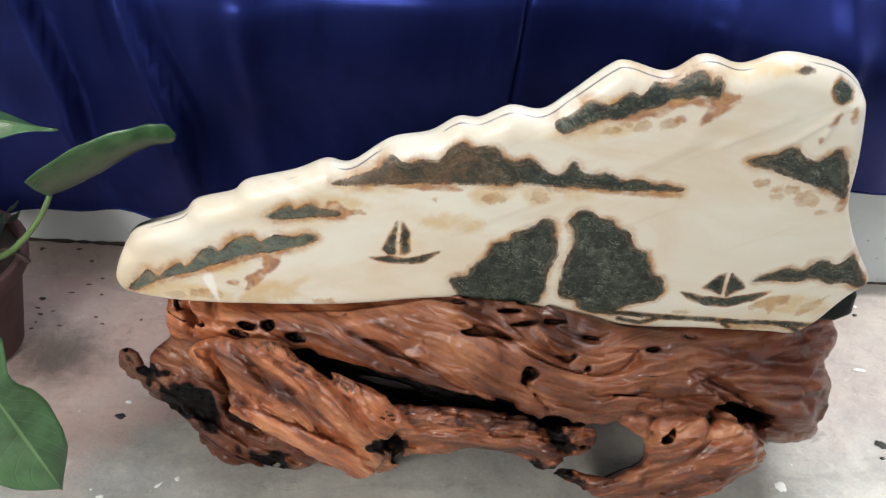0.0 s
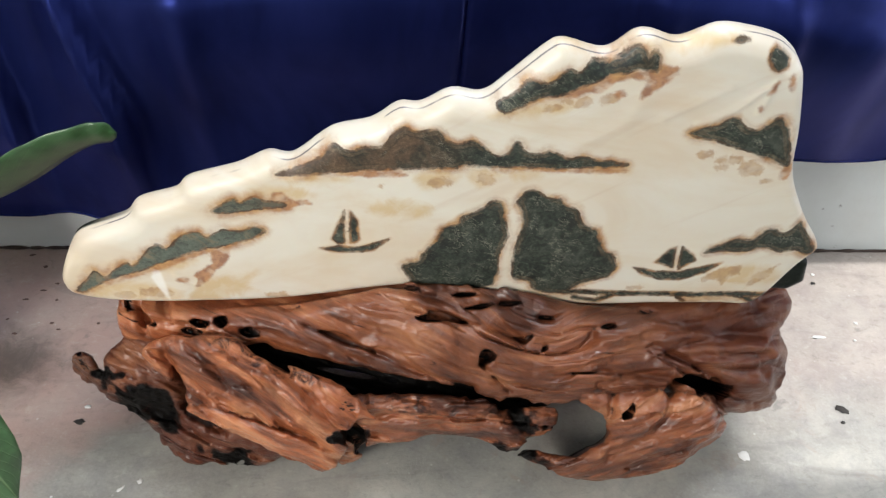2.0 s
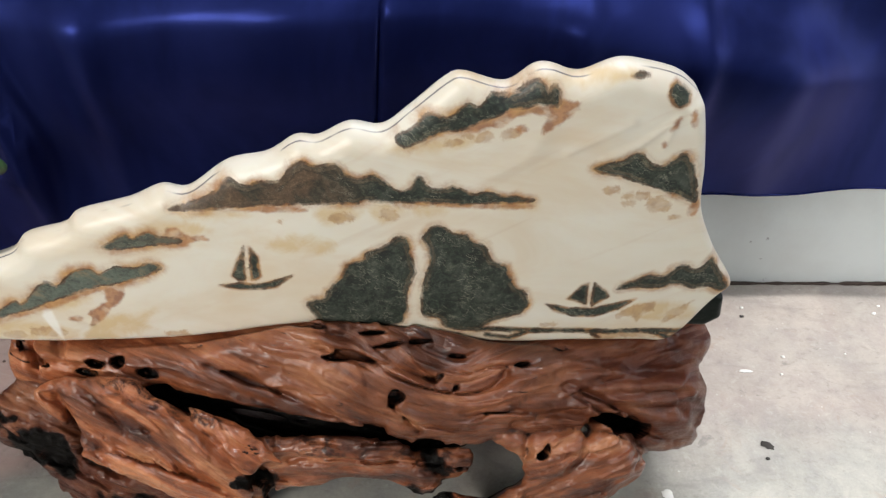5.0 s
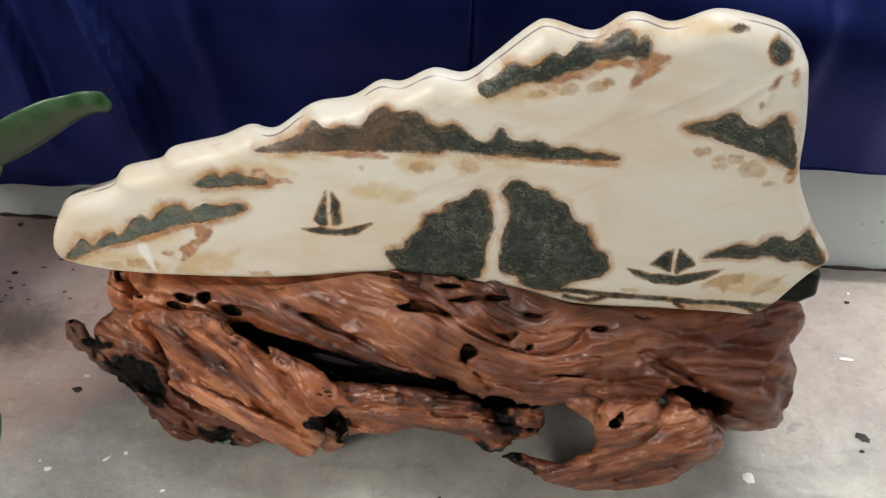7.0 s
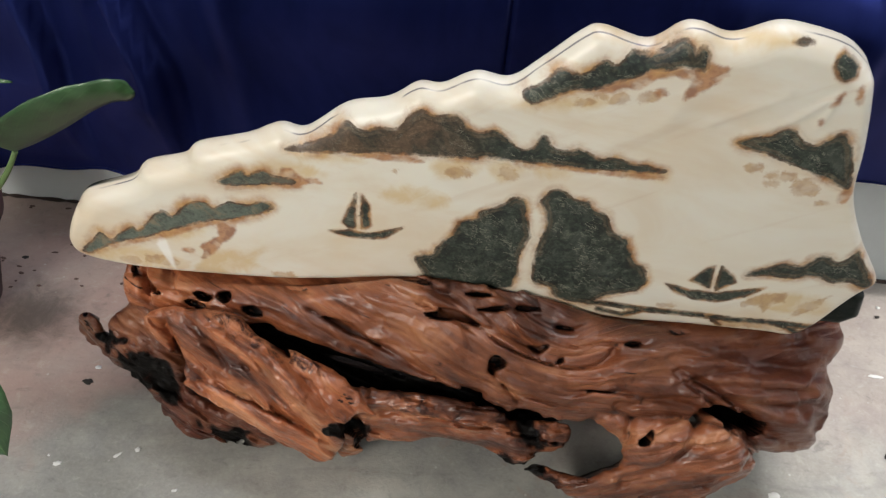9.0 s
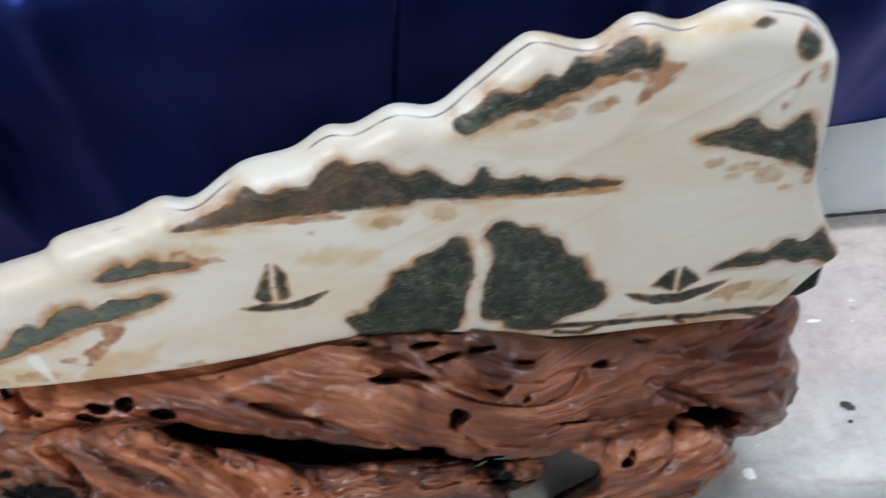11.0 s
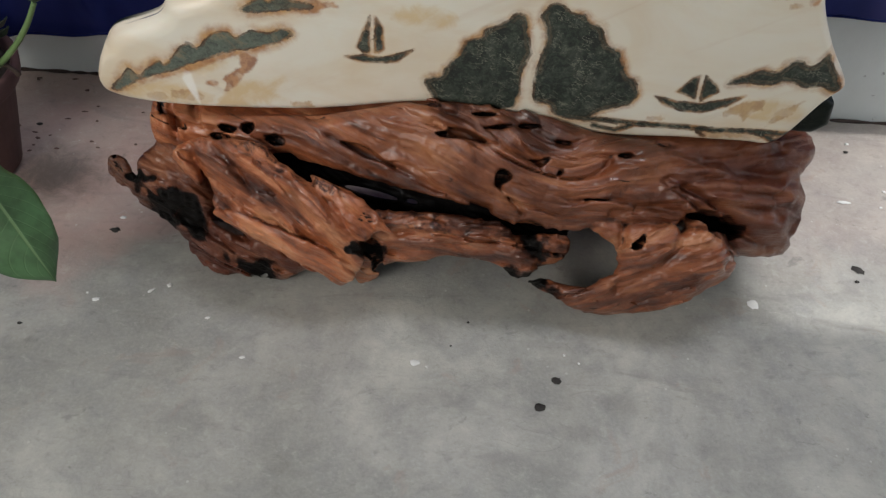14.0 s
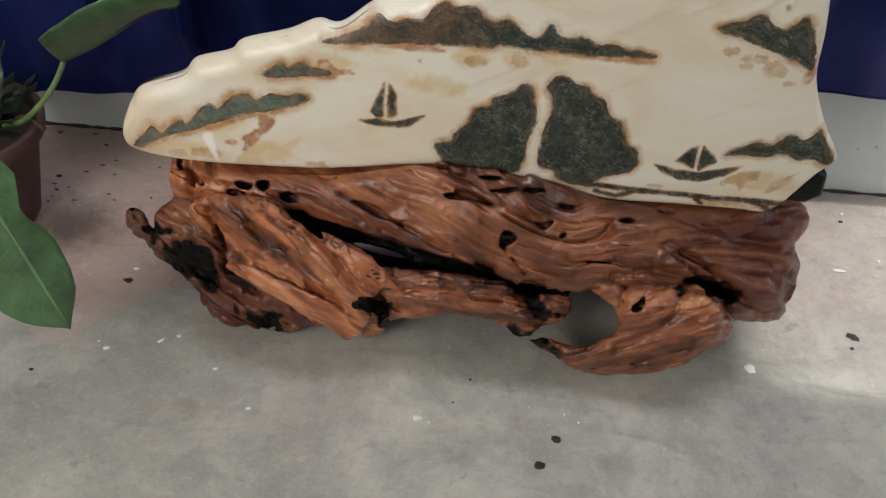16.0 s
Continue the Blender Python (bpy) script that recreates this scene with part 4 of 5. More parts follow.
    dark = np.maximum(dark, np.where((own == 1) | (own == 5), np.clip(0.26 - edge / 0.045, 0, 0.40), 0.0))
    place = np.stack([verts[:, 0], (verts[:, 1] + verts[:, 2]) * HALF, (verts[:, 1] - verts[:, 2]) * HALF], 1)
    faces = np.asarray(faces, np.int64)
    # trunk wood darkens rightwards, with the weaker light there painted into its tone
    tone = np.where(own == 0, np.clip(0.36 - 1.15 * verts[:, 0], -0.5, 0.78) + 0.42 * np.exp(-((verts[:, 0] - 0.45) ** 2 + (verts[:, 1] - 0.20) ** 2) / 0.011), np.array(TONE)[own])
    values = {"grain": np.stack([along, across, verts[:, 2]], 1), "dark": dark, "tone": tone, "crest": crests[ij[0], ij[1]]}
    # one smooth skin, shared out to the limbs of the root
    normal = np.zeros(place.shape)
    across_face = np.cross(place[faces[:, 2]] - place[faces[:, 0]], place[faces[:, 3]] - place[faces[:, 1]])
    for corner in range(4):
        for axis in range(3):
            normal[:, axis] += np.bincount(faces[:, corner], across_face[:, axis], len(place))
    normal /= np.maximum(np.linalg.norm(normal, axis=1, keepdims=True), 1e-12)
    thing = tagged(new("root_stand"), "varnished reddish brown tree root carved as a display stand", "root stand")
    limb = np.array([0, 1, 2, 3, 4, 5, 6, 0, 1])[own[faces[:, 0]]]
    names = ("trunk", "side_root", "shoulder", "knob", "foot", "lower_root", "claw_root")
    labels = ("dark reddish brown trunk with worm holes", "orange brown splintered side root", "dark shoulder with a charred hollow", "small curled knob", "dark red rounded foot", "lumpy lower root with charred ends", "claw-shaped root with a black tip")
    for number, name in enumerate(names):
        mine = faces[limb == number]
        if not len(mine):
            continue
        used, index = np.unique(mine, return_inverse=True)
        ob = solid(name, place[used], index.reshape(-1, 4), WOOD, thing)
        ob["label"] = labels[number]
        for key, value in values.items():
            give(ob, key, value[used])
        ob.data.normals_split_custom_set_from_vertices([tuple(n) for n in normal[used].tolist()])
    return thing



root_stand()

# ---- stone slab ----
SLAB_TOP = [(-0.475, 0.53), (-0.449, 0.562), (-0.37, 0.595), (-0.341, 0.626), (-0.277, 0.648), (-0.25, 0.673), (-0.169, 0.699), (-0.117, 0.725), (-0.076, 0.722), (-0.012, 0.772), (0.05, 0.789), (0.093, 0.819), (0.128, 0.82), (0.174, 0.845), (0.222, 0.841), (0.26, 0.872), (0.311, 0.922), (0.338, 0.933), (0.4, 0.919), (0.439, 0.947), (0.464, 0.95), (0.508, 0.939), (0.56, 0.961), (0.602, 0.959), (0.655, 0.946), (0.686, 0.924)]
SLAB_REST = [(0.701, 0.90), (0.714, 0.859), (0.732, 0.79), (0.749, 0.707), (0.795, 0.622), (0.842, 0.557), (0.847, 0.536), (0.825, 0.505), (0.772, 0.408), (0.70, 0.402), (0.589, 0.402), (0.429, 0.400), (0.264, 0.435), (0.107, 0.45), (-0.1, 0.415), (-0.289, 0.404), (-0.413, 0.407), (-0.487, 0.424), (-0.503, 0.45), (-0.497, 0.48), (-0.48, 0.52)]
SLAB_HEEL = [(0.70, 0.47), (0.82, 0.50), (0.864, 0.478), (0.872, 0.43), (0.845, 0.408), (0.70, 0.415)]
ISLES = [
    [(0.637, 0.921), (0.639, 0.935), (0.651, 0.941), (0.666, 0.935), (0.675, 0.921), (0.673, 0.907), (0.659, 0.902), (0.647, 0.907)],
]
ISLES.append([(0.245, 0.832), (0.247, 0.839), (0.261, 0.846), (0.276, 0.861), (0.281, 0.871), (0.291, 0.878), (0.303, 0.877), (0.315, 0.874), (0.33, 0.883), (0.341, 0.894), (0.348, 0.899), (0.355, 0.893), (0.364, 0.894), (0.374, 0.906), (0.385, 0.916), (0.393, 0.92), (0.403, 0.915), (0.414, 0.916), (0.426, 0.925), (0.436, 0.932), (0.446, 0.935), (0.454, 0.929), (0.46, 0.919), (0.464, 0.928), (0.471, 0.929), (0.478, 0.92), (0.479, 0.909), (0.477, 0.899), (0.465, 0.902), (0.446, 0.901), (0.431, 0.895), (0.408, 0.891), (0.39, 0.881), (0.367, 0.87), (0.352, 0.862), (0.337, 0.856), (0.313, 0.852), (0.29, 0.84), (0.274, 0.832), (0.258, 0.823)])
ISLES.append([(-0.102, 0.699), (-0.09, 0.703), (-0.067, 0.711), (-0.048, 0.721), (-0.029, 0.733), (-0.021, 0.745), (-0.011, 0.756), (-0.001, 0.756), (0.008, 0.749), (0.021, 0.749), (0.031, 0.754), (0.043, 0.757), (0.06, 0.756), (0.072, 0.763), (0.084, 0.779), (0.096, 0.79), (0.106, 0.794), (0.115, 0.789), (0.127, 0.785), (0.141, 0.789), (0.155, 0.791), (0.164, 0.781), (0.172, 0.771), (0.185, 0.765), (0.198, 0.761), (0.2, 0.724), (0.143, 0.718), (0.09, 0.716), (0.036, 0.712), (-0.018, 0.706), (-0.072, 0.699)])
ISLES.append([(0.168, 0.769), (0.185, 0.765), (0.198, 0.768), (0.207, 0.771), (0.22, 0.768), (0.233, 0.757), (0.242, 0.747), (0.254, 0.741), (0.268, 0.749), (0.275, 0.764), (0.281, 0.77), (0.288, 0.763), (0.296, 0.751), (0.311, 0.747), (0.324, 0.749), (0.333, 0.755), (0.345, 0.75), (0.359, 0.742), (0.372, 0.738), (0.388, 0.745), (0.402, 0.739), (0.42, 0.734), (0.435, 0.737), (0.446, 0.732), (0.466, 0.729), (0.447, 0.723), (0.413, 0.724), (0.37, 0.721), (0.326, 0.721), (0.283, 0.722), (0.239, 0.721), (0.195, 0.722), (0.169, 0.72)])
ISLES.append([(-0.217, 0.623), (-0.206, 0.631), (-0.192, 0.641), (-0.179, 0.65), (-0.174, 0.65), (-0.167, 0.642), (-0.156, 0.649), (-0.146, 0.656), (-0.137, 0.656), (-0.129, 0.646), (-0.117, 0.645), (-0.101, 0.644), (-0.092, 0.64), (-0.1, 0.634), (-0.126, 0.632), (-0.155, 0.627), (-0.189, 0.622)])
ISLES.append([(-0.479, 0.44), (-0.465, 0.456), (-0.45, 0.473), (-0.438, 0.488), (-0.431, 0.478), (-0.42, 0.471), (-0.408, 0.485), (-0.393, 0.497), (-0.38, 0.507), (-0.373, 0.498), (-0.361, 0.506), (-0.349, 0.522), (-0.335, 0.54), (-0.321, 0.55), (-0.312, 0.546), (-0.306, 0.539), (-0.291, 0.553), (-0.276, 0.571), (-0.261, 0.576), (-0.244, 0.577), (-0.234, 0.564), (-0.219, 0.574), (-0.202, 0.583), (-0.186, 0.58), (-0.169, 0.581), (-0.151, 0.59), (-0.136, 0.588), (-0.134, 0.579), (-0.149, 0.568), (-0.175, 0.558), (-0.205, 0.548), (-0.236, 0.541), (-0.267, 0.532), (-0.3, 0.516), (-0.334, 0.501), (-0.368, 0.485), (-0.401, 0.475), (-0.43, 0.462), (-0.462, 0.439)])
ISLES.append([(0.101, 0.499), (0.104, 0.506), (0.116, 0.511), (0.131, 0.516), (0.136, 0.53), (0.148, 0.547), (0.16, 0.564), (0.165, 0.576), (0.171, 0.589), (0.184, 0.596), (0.196, 0.602), (0.2, 0.613), (0.21, 0.621), (0.226, 0.629), (0.24, 0.638), (0.245, 0.646), (0.257, 0.65), (0.267, 0.648), (0.271, 0.636), (0.273, 0.618), (0.277, 0.6), (0.282, 0.582), (0.283, 0.571), (0.277, 0.553), (0.272, 0.531), (0.272, 0.509), (0.273, 0.487), (0.269, 0.473), (0.266, 0.456), (0.244, 0.447), (0.204, 0.443), (0.164, 0.446), (0.126, 0.454), (0.116, 0.469), (0.106, 0.487)])
ISLES.append([(0.294, 0.647), (0.299, 0.659), (0.309, 0.671), (0.32, 0.674), (0.33, 0.668), (0.34, 0.659), (0.353, 0.659), (0.364, 0.656), (0.375, 0.644), (0.387, 0.639), (0.399, 0.629), (0.405, 0.612), (0.413, 0.6), (0.427, 0.593), (0.438, 0.588), (0.442, 0.573), (0.45, 0.559), (0.459, 0.539), (0.471, 0.533), (0.481, 0.518), (0.487, 0.5), (0.479, 0.491), (0.473, 0.478), (0.45, 0.47), (0.432, 0.461), (0.414, 0.448), (0.408, 0.434), (0.395, 0.435), (0.365, 0.438), (0.342, 0.447), (0.33, 0.468), (0.307, 0.471), (0.3, 0.487), (0.298, 0.514), (0.299, 0.533), (0.3, 0.559), (0.306, 0.585), (0.306, 0.609), (0.301, 0.632)])
ISLES.append([(0.553, 0.79), (0.563, 0.798), (0.579, 0.802), (0.594, 0.805), (0.604, 0.814), (0.612, 0.82), (0.621, 0.819), (0.63, 0.81), (0.644, 0.8), (0.657, 0.798), (0.668, 0.804), (0.677, 0.813), (0.685, 0.819), (0.694, 0.817), (0.704, 0.805), (0.712, 0.79), (0.721, 0.766), (0.73, 0.74), (0.732, 0.728), (0.719, 0.731), (0.699, 0.74), (0.676, 0.749), (0.651, 0.76), (0.625, 0.766), (0.606, 0.775), (0.584, 0.781), (0.567, 0.783)])
ISLES.append([(0.641, 0.535), (0.65, 0.548), (0.667, 0.555), (0.682, 0.566), (0.695, 0.57), (0.71, 0.566), (0.722, 0.571), (0.732, 0.586), (0.743, 0.593), (0.755, 0.591), (0.765, 0.583), (0.777, 0.586), (0.786, 0.6), (0.794, 0.617), (0.799, 0.621), (0.807, 0.611), (0.816, 0.587), (0.824, 0.573), (0.84, 0.554), (0.846, 0.537), (0.837, 0.533), (0.82, 0.537), (0.804, 0.546), (0.787, 0.542), (0.768, 0.542), (0.752, 0.549), (0.733, 0.548), (0.717, 0.54), (0.694, 0.541), (0.67, 0.541)])
ISLES.append([(0.555, 0.513), (0.565, 0.528), (0.576, 0.544), (0.587, 0.551), (0.588, 0.525), (0.591, 0.499), (0.572, 0.508)])
ISLES.append([(0.597, 0.551), (0.609, 0.542), (0.623, 0.529), (0.629, 0.517), (0.617, 0.508), (0.602, 0.493), (0.598, 0.522)])
ISLES.append([(0.518, 0.501), (0.558, 0.492), (0.607, 0.49), (0.68, 0.512), (0.653, 0.486), (0.611, 0.469), (0.572, 0.471), (0.538, 0.483)])
ISLES.append([(0.004, 0.629), (-0.005, 0.607), (-0.02, 0.564), (-0.011, 0.555), (0.001, 0.555), (0.002, 0.594)])
ISLES.append([(0.013, 0.626), (0.024, 0.607), (0.027, 0.564), (0.018, 0.555), (0.011, 0.555), (0.012, 0.594)])
ISLES.append([(-0.042, 0.543), (-0.013, 0.547), (0.026, 0.547), (0.081, 0.568), (0.051, 0.54), (0.025, 0.535), (-0.001, 0.534), (-0.029, 0.538)])
VEINS = [([(0.40, 0.440), (0.45, 0.438), (0.50, 0.434), (0.571, 0.434), (0.65, 0.430), (0.728, 0.432), (0.785, 0.430)], 0.0045), ([(0.42, 0.425), (0.46, 0.414), (0.49, 0.430)], 0.004), ([(0.73, 0.430), (0.765, 0.412), (0.79, 0.43)], 0.004), ([(0.61, 0.430), (0.63, 0.414)], 0.002)]
ISLES.append([(0.578, 0.947), (0.59, 0.952), (0.607, 0.954), (0.606, 0.948), (0.59, 0.946)])
RUST = [(-0.29, 0.465, 0.011, 0.005, 0.0), (0.732, 0.717, 0.008, 0.015, -0.2), (0.661, 0.874, 0.003, 0.013, -0.3), (0.687, 0.883, 0.003, 0.014, 0.25), (0.652, 0.837, 0.003, 0.005, 0.0), (0.054, 0.704, 0.054, 0.004, 0.0), (0.37, 0.718, 0.099, 0.004, -0.03), (0.429, 0.859, 0.008, 0.005, 0.0)]
TAN = [(0.588, 0.75, 0.014, 0.008, 0.15), (0.618, 0.738, 0.012, 0.007, 0.0), (0.637, 0.739, 0.011, 0.008, 0.0), (0.622, 0.725, 0.01, 0.007, 0.0), (0.671, 0.722, 0.02, 0.015, -0.25), (0.703, 0.698, 0.008, 0.005, 0.0), (0.35, 0.846, 0.01, 0.006, 0.0), (0.375, 0.845, 0.014, 0.009, 0.4), (0.414, 0.851, 0.016, 0.009, 0.3), (0.328, 0.832, 0.014, 0.005, 0.2), (0.532, 0.45, 0.015, 0.004, 0.0), (0.236, 0.697, 0.016, 0.011, -0.4), (0.161, 0.69, 0.02, 0.01, 0.0), (0.066, 0.682, 0.004, 0.004, 0.0), (-0.4, 0.427, 0.02, 0.008, 0.0), (-0.343, 0.434, 0.03, 0.011, 0.0), (-0.124, 0.427, 0.022, 0.008, -0.1), (0.657, 0.42, 0.036, 0.008, 0.0), (0.716, 0.422, 0.027, 0.007, 0.0)]
OCHRE = [(-0.037, 0.692, 0.054, 0.009, 0.0), (0.156, 0.697, 0.036, 0.019, 0.0), (0.236, 0.701, 0.025, 0.018, 0.0), (0.302, 0.706, 0.024, 0.011, 0.0), (0.422, 0.719, 0.045, 0.007, 0.0), (0.299, 0.826, 0.063, 0.009, 0.15), (-0.369, 0.437, 0.077, 0.021, -0.15), (-0.43, 0.442, 0.033, 0.017, 0.0), (0.729, 0.481, 0.072, 0.023, 0.0), (-0.293, 0.505, 0.044, 0.013, 0.3), (0.097, 0.633, 0.054, 0.017, 0.0), (0.344, 0.934, 0.042, 0.009, -0.2), (0.518, 0.942, 0.072, 0.009, 0.1), (-0.104, 0.662, 0.06, 0.013, 0.0)]
# larger stains with outlines of their own
RUST_STAINS = [[(0.313, 0.85), (0.39, 0.879), (0.428, 0.892), (0.466, 0.899), (0.478, 0.896), (0.483, 0.909), (0.509, 0.905), (0.5, 0.884), (0.479, 0.867), (0.462, 0.852), (0.463, 0.87), (0.465, 0.882), (0.444, 0.889), (0.418, 0.881), (0.4, 0.864), (0.377, 0.86), (0.362, 0.852)], [(-0.231, 0.537), (-0.196, 0.546), (-0.202, 0.52), (-0.215, 0.5), (-0.229, 0.491), (-0.248, 0.462), (-0.268, 0.449), (-0.259, 0.468), (-0.268, 0.474), (-0.25, 0.492), (-0.231, 0.504)], [(-0.12, 0.647), (-0.111, 0.662), (-0.098, 0.667), (-0.088, 0.654), (-0.078, 0.646), (-0.059, 0.65), (-0.051, 0.642), (-0.073, 0.639), (-0.089, 0.629), (-0.112, 0.626), (-0.136, 0.627)], [(-0.396, 0.473), (-0.345, 0.496), (-0.237, 0.539), (-0.194, 0.548), (-0.236, 0.531), (-0.292, 0.507), (-0.348, 0.483), (-0.38, 0.469)]]
TAN_STAINS = [[(0.648, 0.463), (0.661, 0.484), (0.686, 0.497), (0.718, 0.505), (0.718, 0.484), (0.701, 0.477), (0.695, 0.454), (0.679, 0.469)], [(0.738, 0.447), (0.746, 0.483), (0.771, 0.499), (0.787, 0.51), (0.773, 0.479), (0.758, 0.463)]]
CHIPS = [[(-0.336, 0.492), (-0.325, 0.485), (-0.32, 0.444), (-0.32, 0.41), (-0.328, 0.427), (-0.337, 0.448), (-0.345, 0.472)]]
OCHRE_STAINS = [[(-0.29, 0.413), (-0.267, 0.453), (-0.228, 0.471), (-0.187, 0.473), (-0.155, 0.49), (-0.175, 0.455), (-0.161, 0.44), (-0.205, 0.424), (-0.249, 0.412)]]
# raised, ray-like wrinkles under the round spot: line, width, height
RAYS = [([(0.660, 0.884), (0.658, 0.863), (0.652, 0.831)], 0.005, 0.0025), ([(0.652, 0.874), (0.612, 0.833), (0.563, 0.807)], 0.006, 0.0028), ([(0.678, 0.898), (0.69, 0.877), (0.70, 0.863)], 0.004, 0.0016), ([(0.595, 0.873), (0.545, 0.841), (0.505, 0.817)], 0.008, 0.0018), ([(0.47, 0.86), (0.44, 0.80), (0.38, 0.77)], 0.014, 0.0015), ([(-0.30, 0.48), (-0.28, 0.46), (-0.265, 0.452)], 0.006, 0.0022)]


def ellipse(cx, cz, a, b, turn=0.0):
    q = np.linspace(0, 2 * math.pi, 20, endpoint=False)
    ca, sa = math.cos(turn), math.sin(turn)
    return np.stack([cx + a * np.cos(q) * ca - b * np.sin(q) * sa, cz + a * np.cos(q) * sa + b * np.sin(q) * ca], 1)


def stone_slab():
    step = (0.0035, 0.0040, 0.0035)
    x, y, z = np.arange(-0.54, 0.90, step[0]), np.arange(-0.02, 0.09, step[1]), np.arange(0.375, 1.01, step[2])
    X, Z = np.meshgrid(x, z, indexing="ij")
    top = spline(SLAB_TOP, 5)
    outline_all = np.concatenate([top, spline(SLAB_REST, 4)])
    flat = away(X, Z, outline_all) - 0.001
    near_top = away(X, Z, top, False)
    front = 0.018 * np.clip(1 - near_top / 0.038, 0, 1) ** 2 + 0.0016 * rough(X * 7, Z * 7, 41) + 0.0006 * rough(X * 25, Z * 25, 42)
    for line, wide, high in RAYS:
        front -= high * np.exp(-((away(X, Z, line, False) / wide) ** 2))
    Y = y[None, :, None]
    r = 0.016
    thick = 0.05
    dy = np.maximum(front[:, None, :] - Y, Y - thick) + r
    dx = flat[:, None, :] + r
    field = np.sqrt(np.maximum(dx, 0) ** 2 + np.maximum(dy, 0) ** 2) + np.minimum(np.maximum(dx, dy), 0) - r
    # the dark layer behind stands out under the sloping end
    low = away(X, Z, SLAB_HEEL)[:, None, :] + 0.012
    dz = np.abs(Y - 0.052) - 0.006
    heel = np.sqrt(np.maximum(low, 0) ** 2 + np.maximum(dz, 0) ** 2) + np.minimum(np.maximum(low, dz), 0) - 0.014
    field = smin(field, heel, 0.004)
    verts, faces = skin(field, (x[0], y[0], z[0]), step)
    ob = solid("stone_slab", verts, faces, STONE)
    px, pz = verts[:, 0], verts[:, 2]
    isle = np.full(len(verts), 0.2)
    fine = np.zeros(len(verts))
    for outline in ISLES:
        small = len(outline) <= 8
        one = away(px, pz, outline if small else spline(outline, 2, True)) + (0.0012 if small else 0)
        fine = np.where((one < isle) & (one < 0.03), float(small), fine)
        isle = np.minimum(isle, one)
    inner = away(px, pz, outline_all)
    isle = np.where(pz > 0.5, np.maximum(isle, inner + 0.010), isle)
    for line, half in VEINS:
        one = away(px, pz, line, False) - half
        fine = np.where((one < isle) & (one < 0.03), 1.0, fine)
        isle = np.minimum(isle, one)
    stains = {}
    for key, spots, shapes in (("rust", RUST, RUST_STAINS), ("tan", TAN, TAN_STAINS), ("ochre", OCHRE, OCHRE_STAINS), ("chip", [], CHIPS)):
        stains[key] = np.full(len(verts), 0.2)
        for line in [ellipse(*e) for e in spots] + shapes:
            stains[key] = np.minimum(stains[key], away(px, pz, line))
    brown = np.clip((0.22 - px) / 0.1, 0, 1) * (pz > 0.69) * (px > -0.12) * 0.9
    brown = np.maximum(brown, np.clip((px + 0.17) / 0.05, 0, 1) * (px < 0.0) * (pz > 0.60) * (pz < 0.68))
    pale = np.clip((-0.12 - px) / 0.06, 0, 1) * (pz < 0.62) + 0.6 * (px < -0.04) * (pz > 0.60) * (pz < 0.68)
    back = np.clip((verts[:, 1] - 0.026) / 0.004, 0, 1)
    edge_back = np.clip((0.62 - pz) / 0.05, 0, 1)
    for key, value in (("isle", isle), ("fine", fine), *stains.items(), ("brown", brown), ("pale", pale), ("back", back * edge_back)):
        give(ob, key, value)
    return tagged(ob, "polished cream stone slab with dark green island-like veins on the root stand", "stone slab")


stone_slab()


# ---- potted plants ----
def lathe(profile, sides=40):
    verts, faces = [], []
    for r, z in profile:
        for s in range(sides):
            q = 2 * math.pi * s / sides
            verts.append((r * math.cos(q), r * math.sin(q), z))
    for i in range(len(profile) - 1):
        for s in range(sides):
            t = (s + 1) % sides
            faces.append((i * sides + s, i * sides + t, (i + 1) * sides + t, (i + 1) * sides + s))
    return verts, faces


def blade(base, tip, width, side, curl=0.3, droop=0.05, lobes=0.12, name="leaf", material=None, parent=None, label="", profile=(), skew=1.0):
    """A heart-shaped leaf blade from base to tip; side points across it, curl folds its halves up."""
    base, tip, side = Vector(base), Vector(tip), Vector(side)
    axis = tip - base
    length = axis.length
    ahead = axis.normalized()
    side = (side - side.dot(ahead) * ahead).normalized()
    up = side.cross(ahead)
    rows, cols = 30, 14
    verts, faces, coords = [], [], []
    for i in range(rows + 1):
        s = i / rows
        half = width * 0.5 * (math.sin(math.pi * min(1, 0.16 + 0.84 * s) ** 0.8) ** 0.75) * (1 - 0.35 * s) * 1.25
        if profile:
            half = float(np.interp(s, [q[0] for q in profile], [q[1] for q in profile]))
        if i == rows:
            half = 0.0005
        for j in range(cols + 1):
            a = 2 * j / cols - 1
            back = lobes * length * (1 - s) ** 4 * abs(a) ** 1.3
            wave = 0.010 * math.sin(13 * s + 2.5 * (a > 0)) * abs(a)
            reach = half * (skew if a > 0 else 1.0)
            fold = abs(a) * reach
            q = base + ahead * (s * length - back) + side * (a * reach * math.cos(curl)) + up * (fold * math.sin(curl) + wave - droop * length * s * s)
            verts.append(q)
            coords.append((a, s, 0))
    for i in range(rows):
        for j in range(cols):
            k = i * (cols + 1) + j
            faces.append((k, k + 1, k + cols + 2, k + cols + 1))
    ob = mesh_object(name, verts, faces, material or LEAF, parent, label=label)
    give(ob, "leaf", coords)
    thick = ob.modifiers.new("thickness", "SOLIDIFY")
    thick.thickness, thick.offset = 0.0012, 0
    return ob


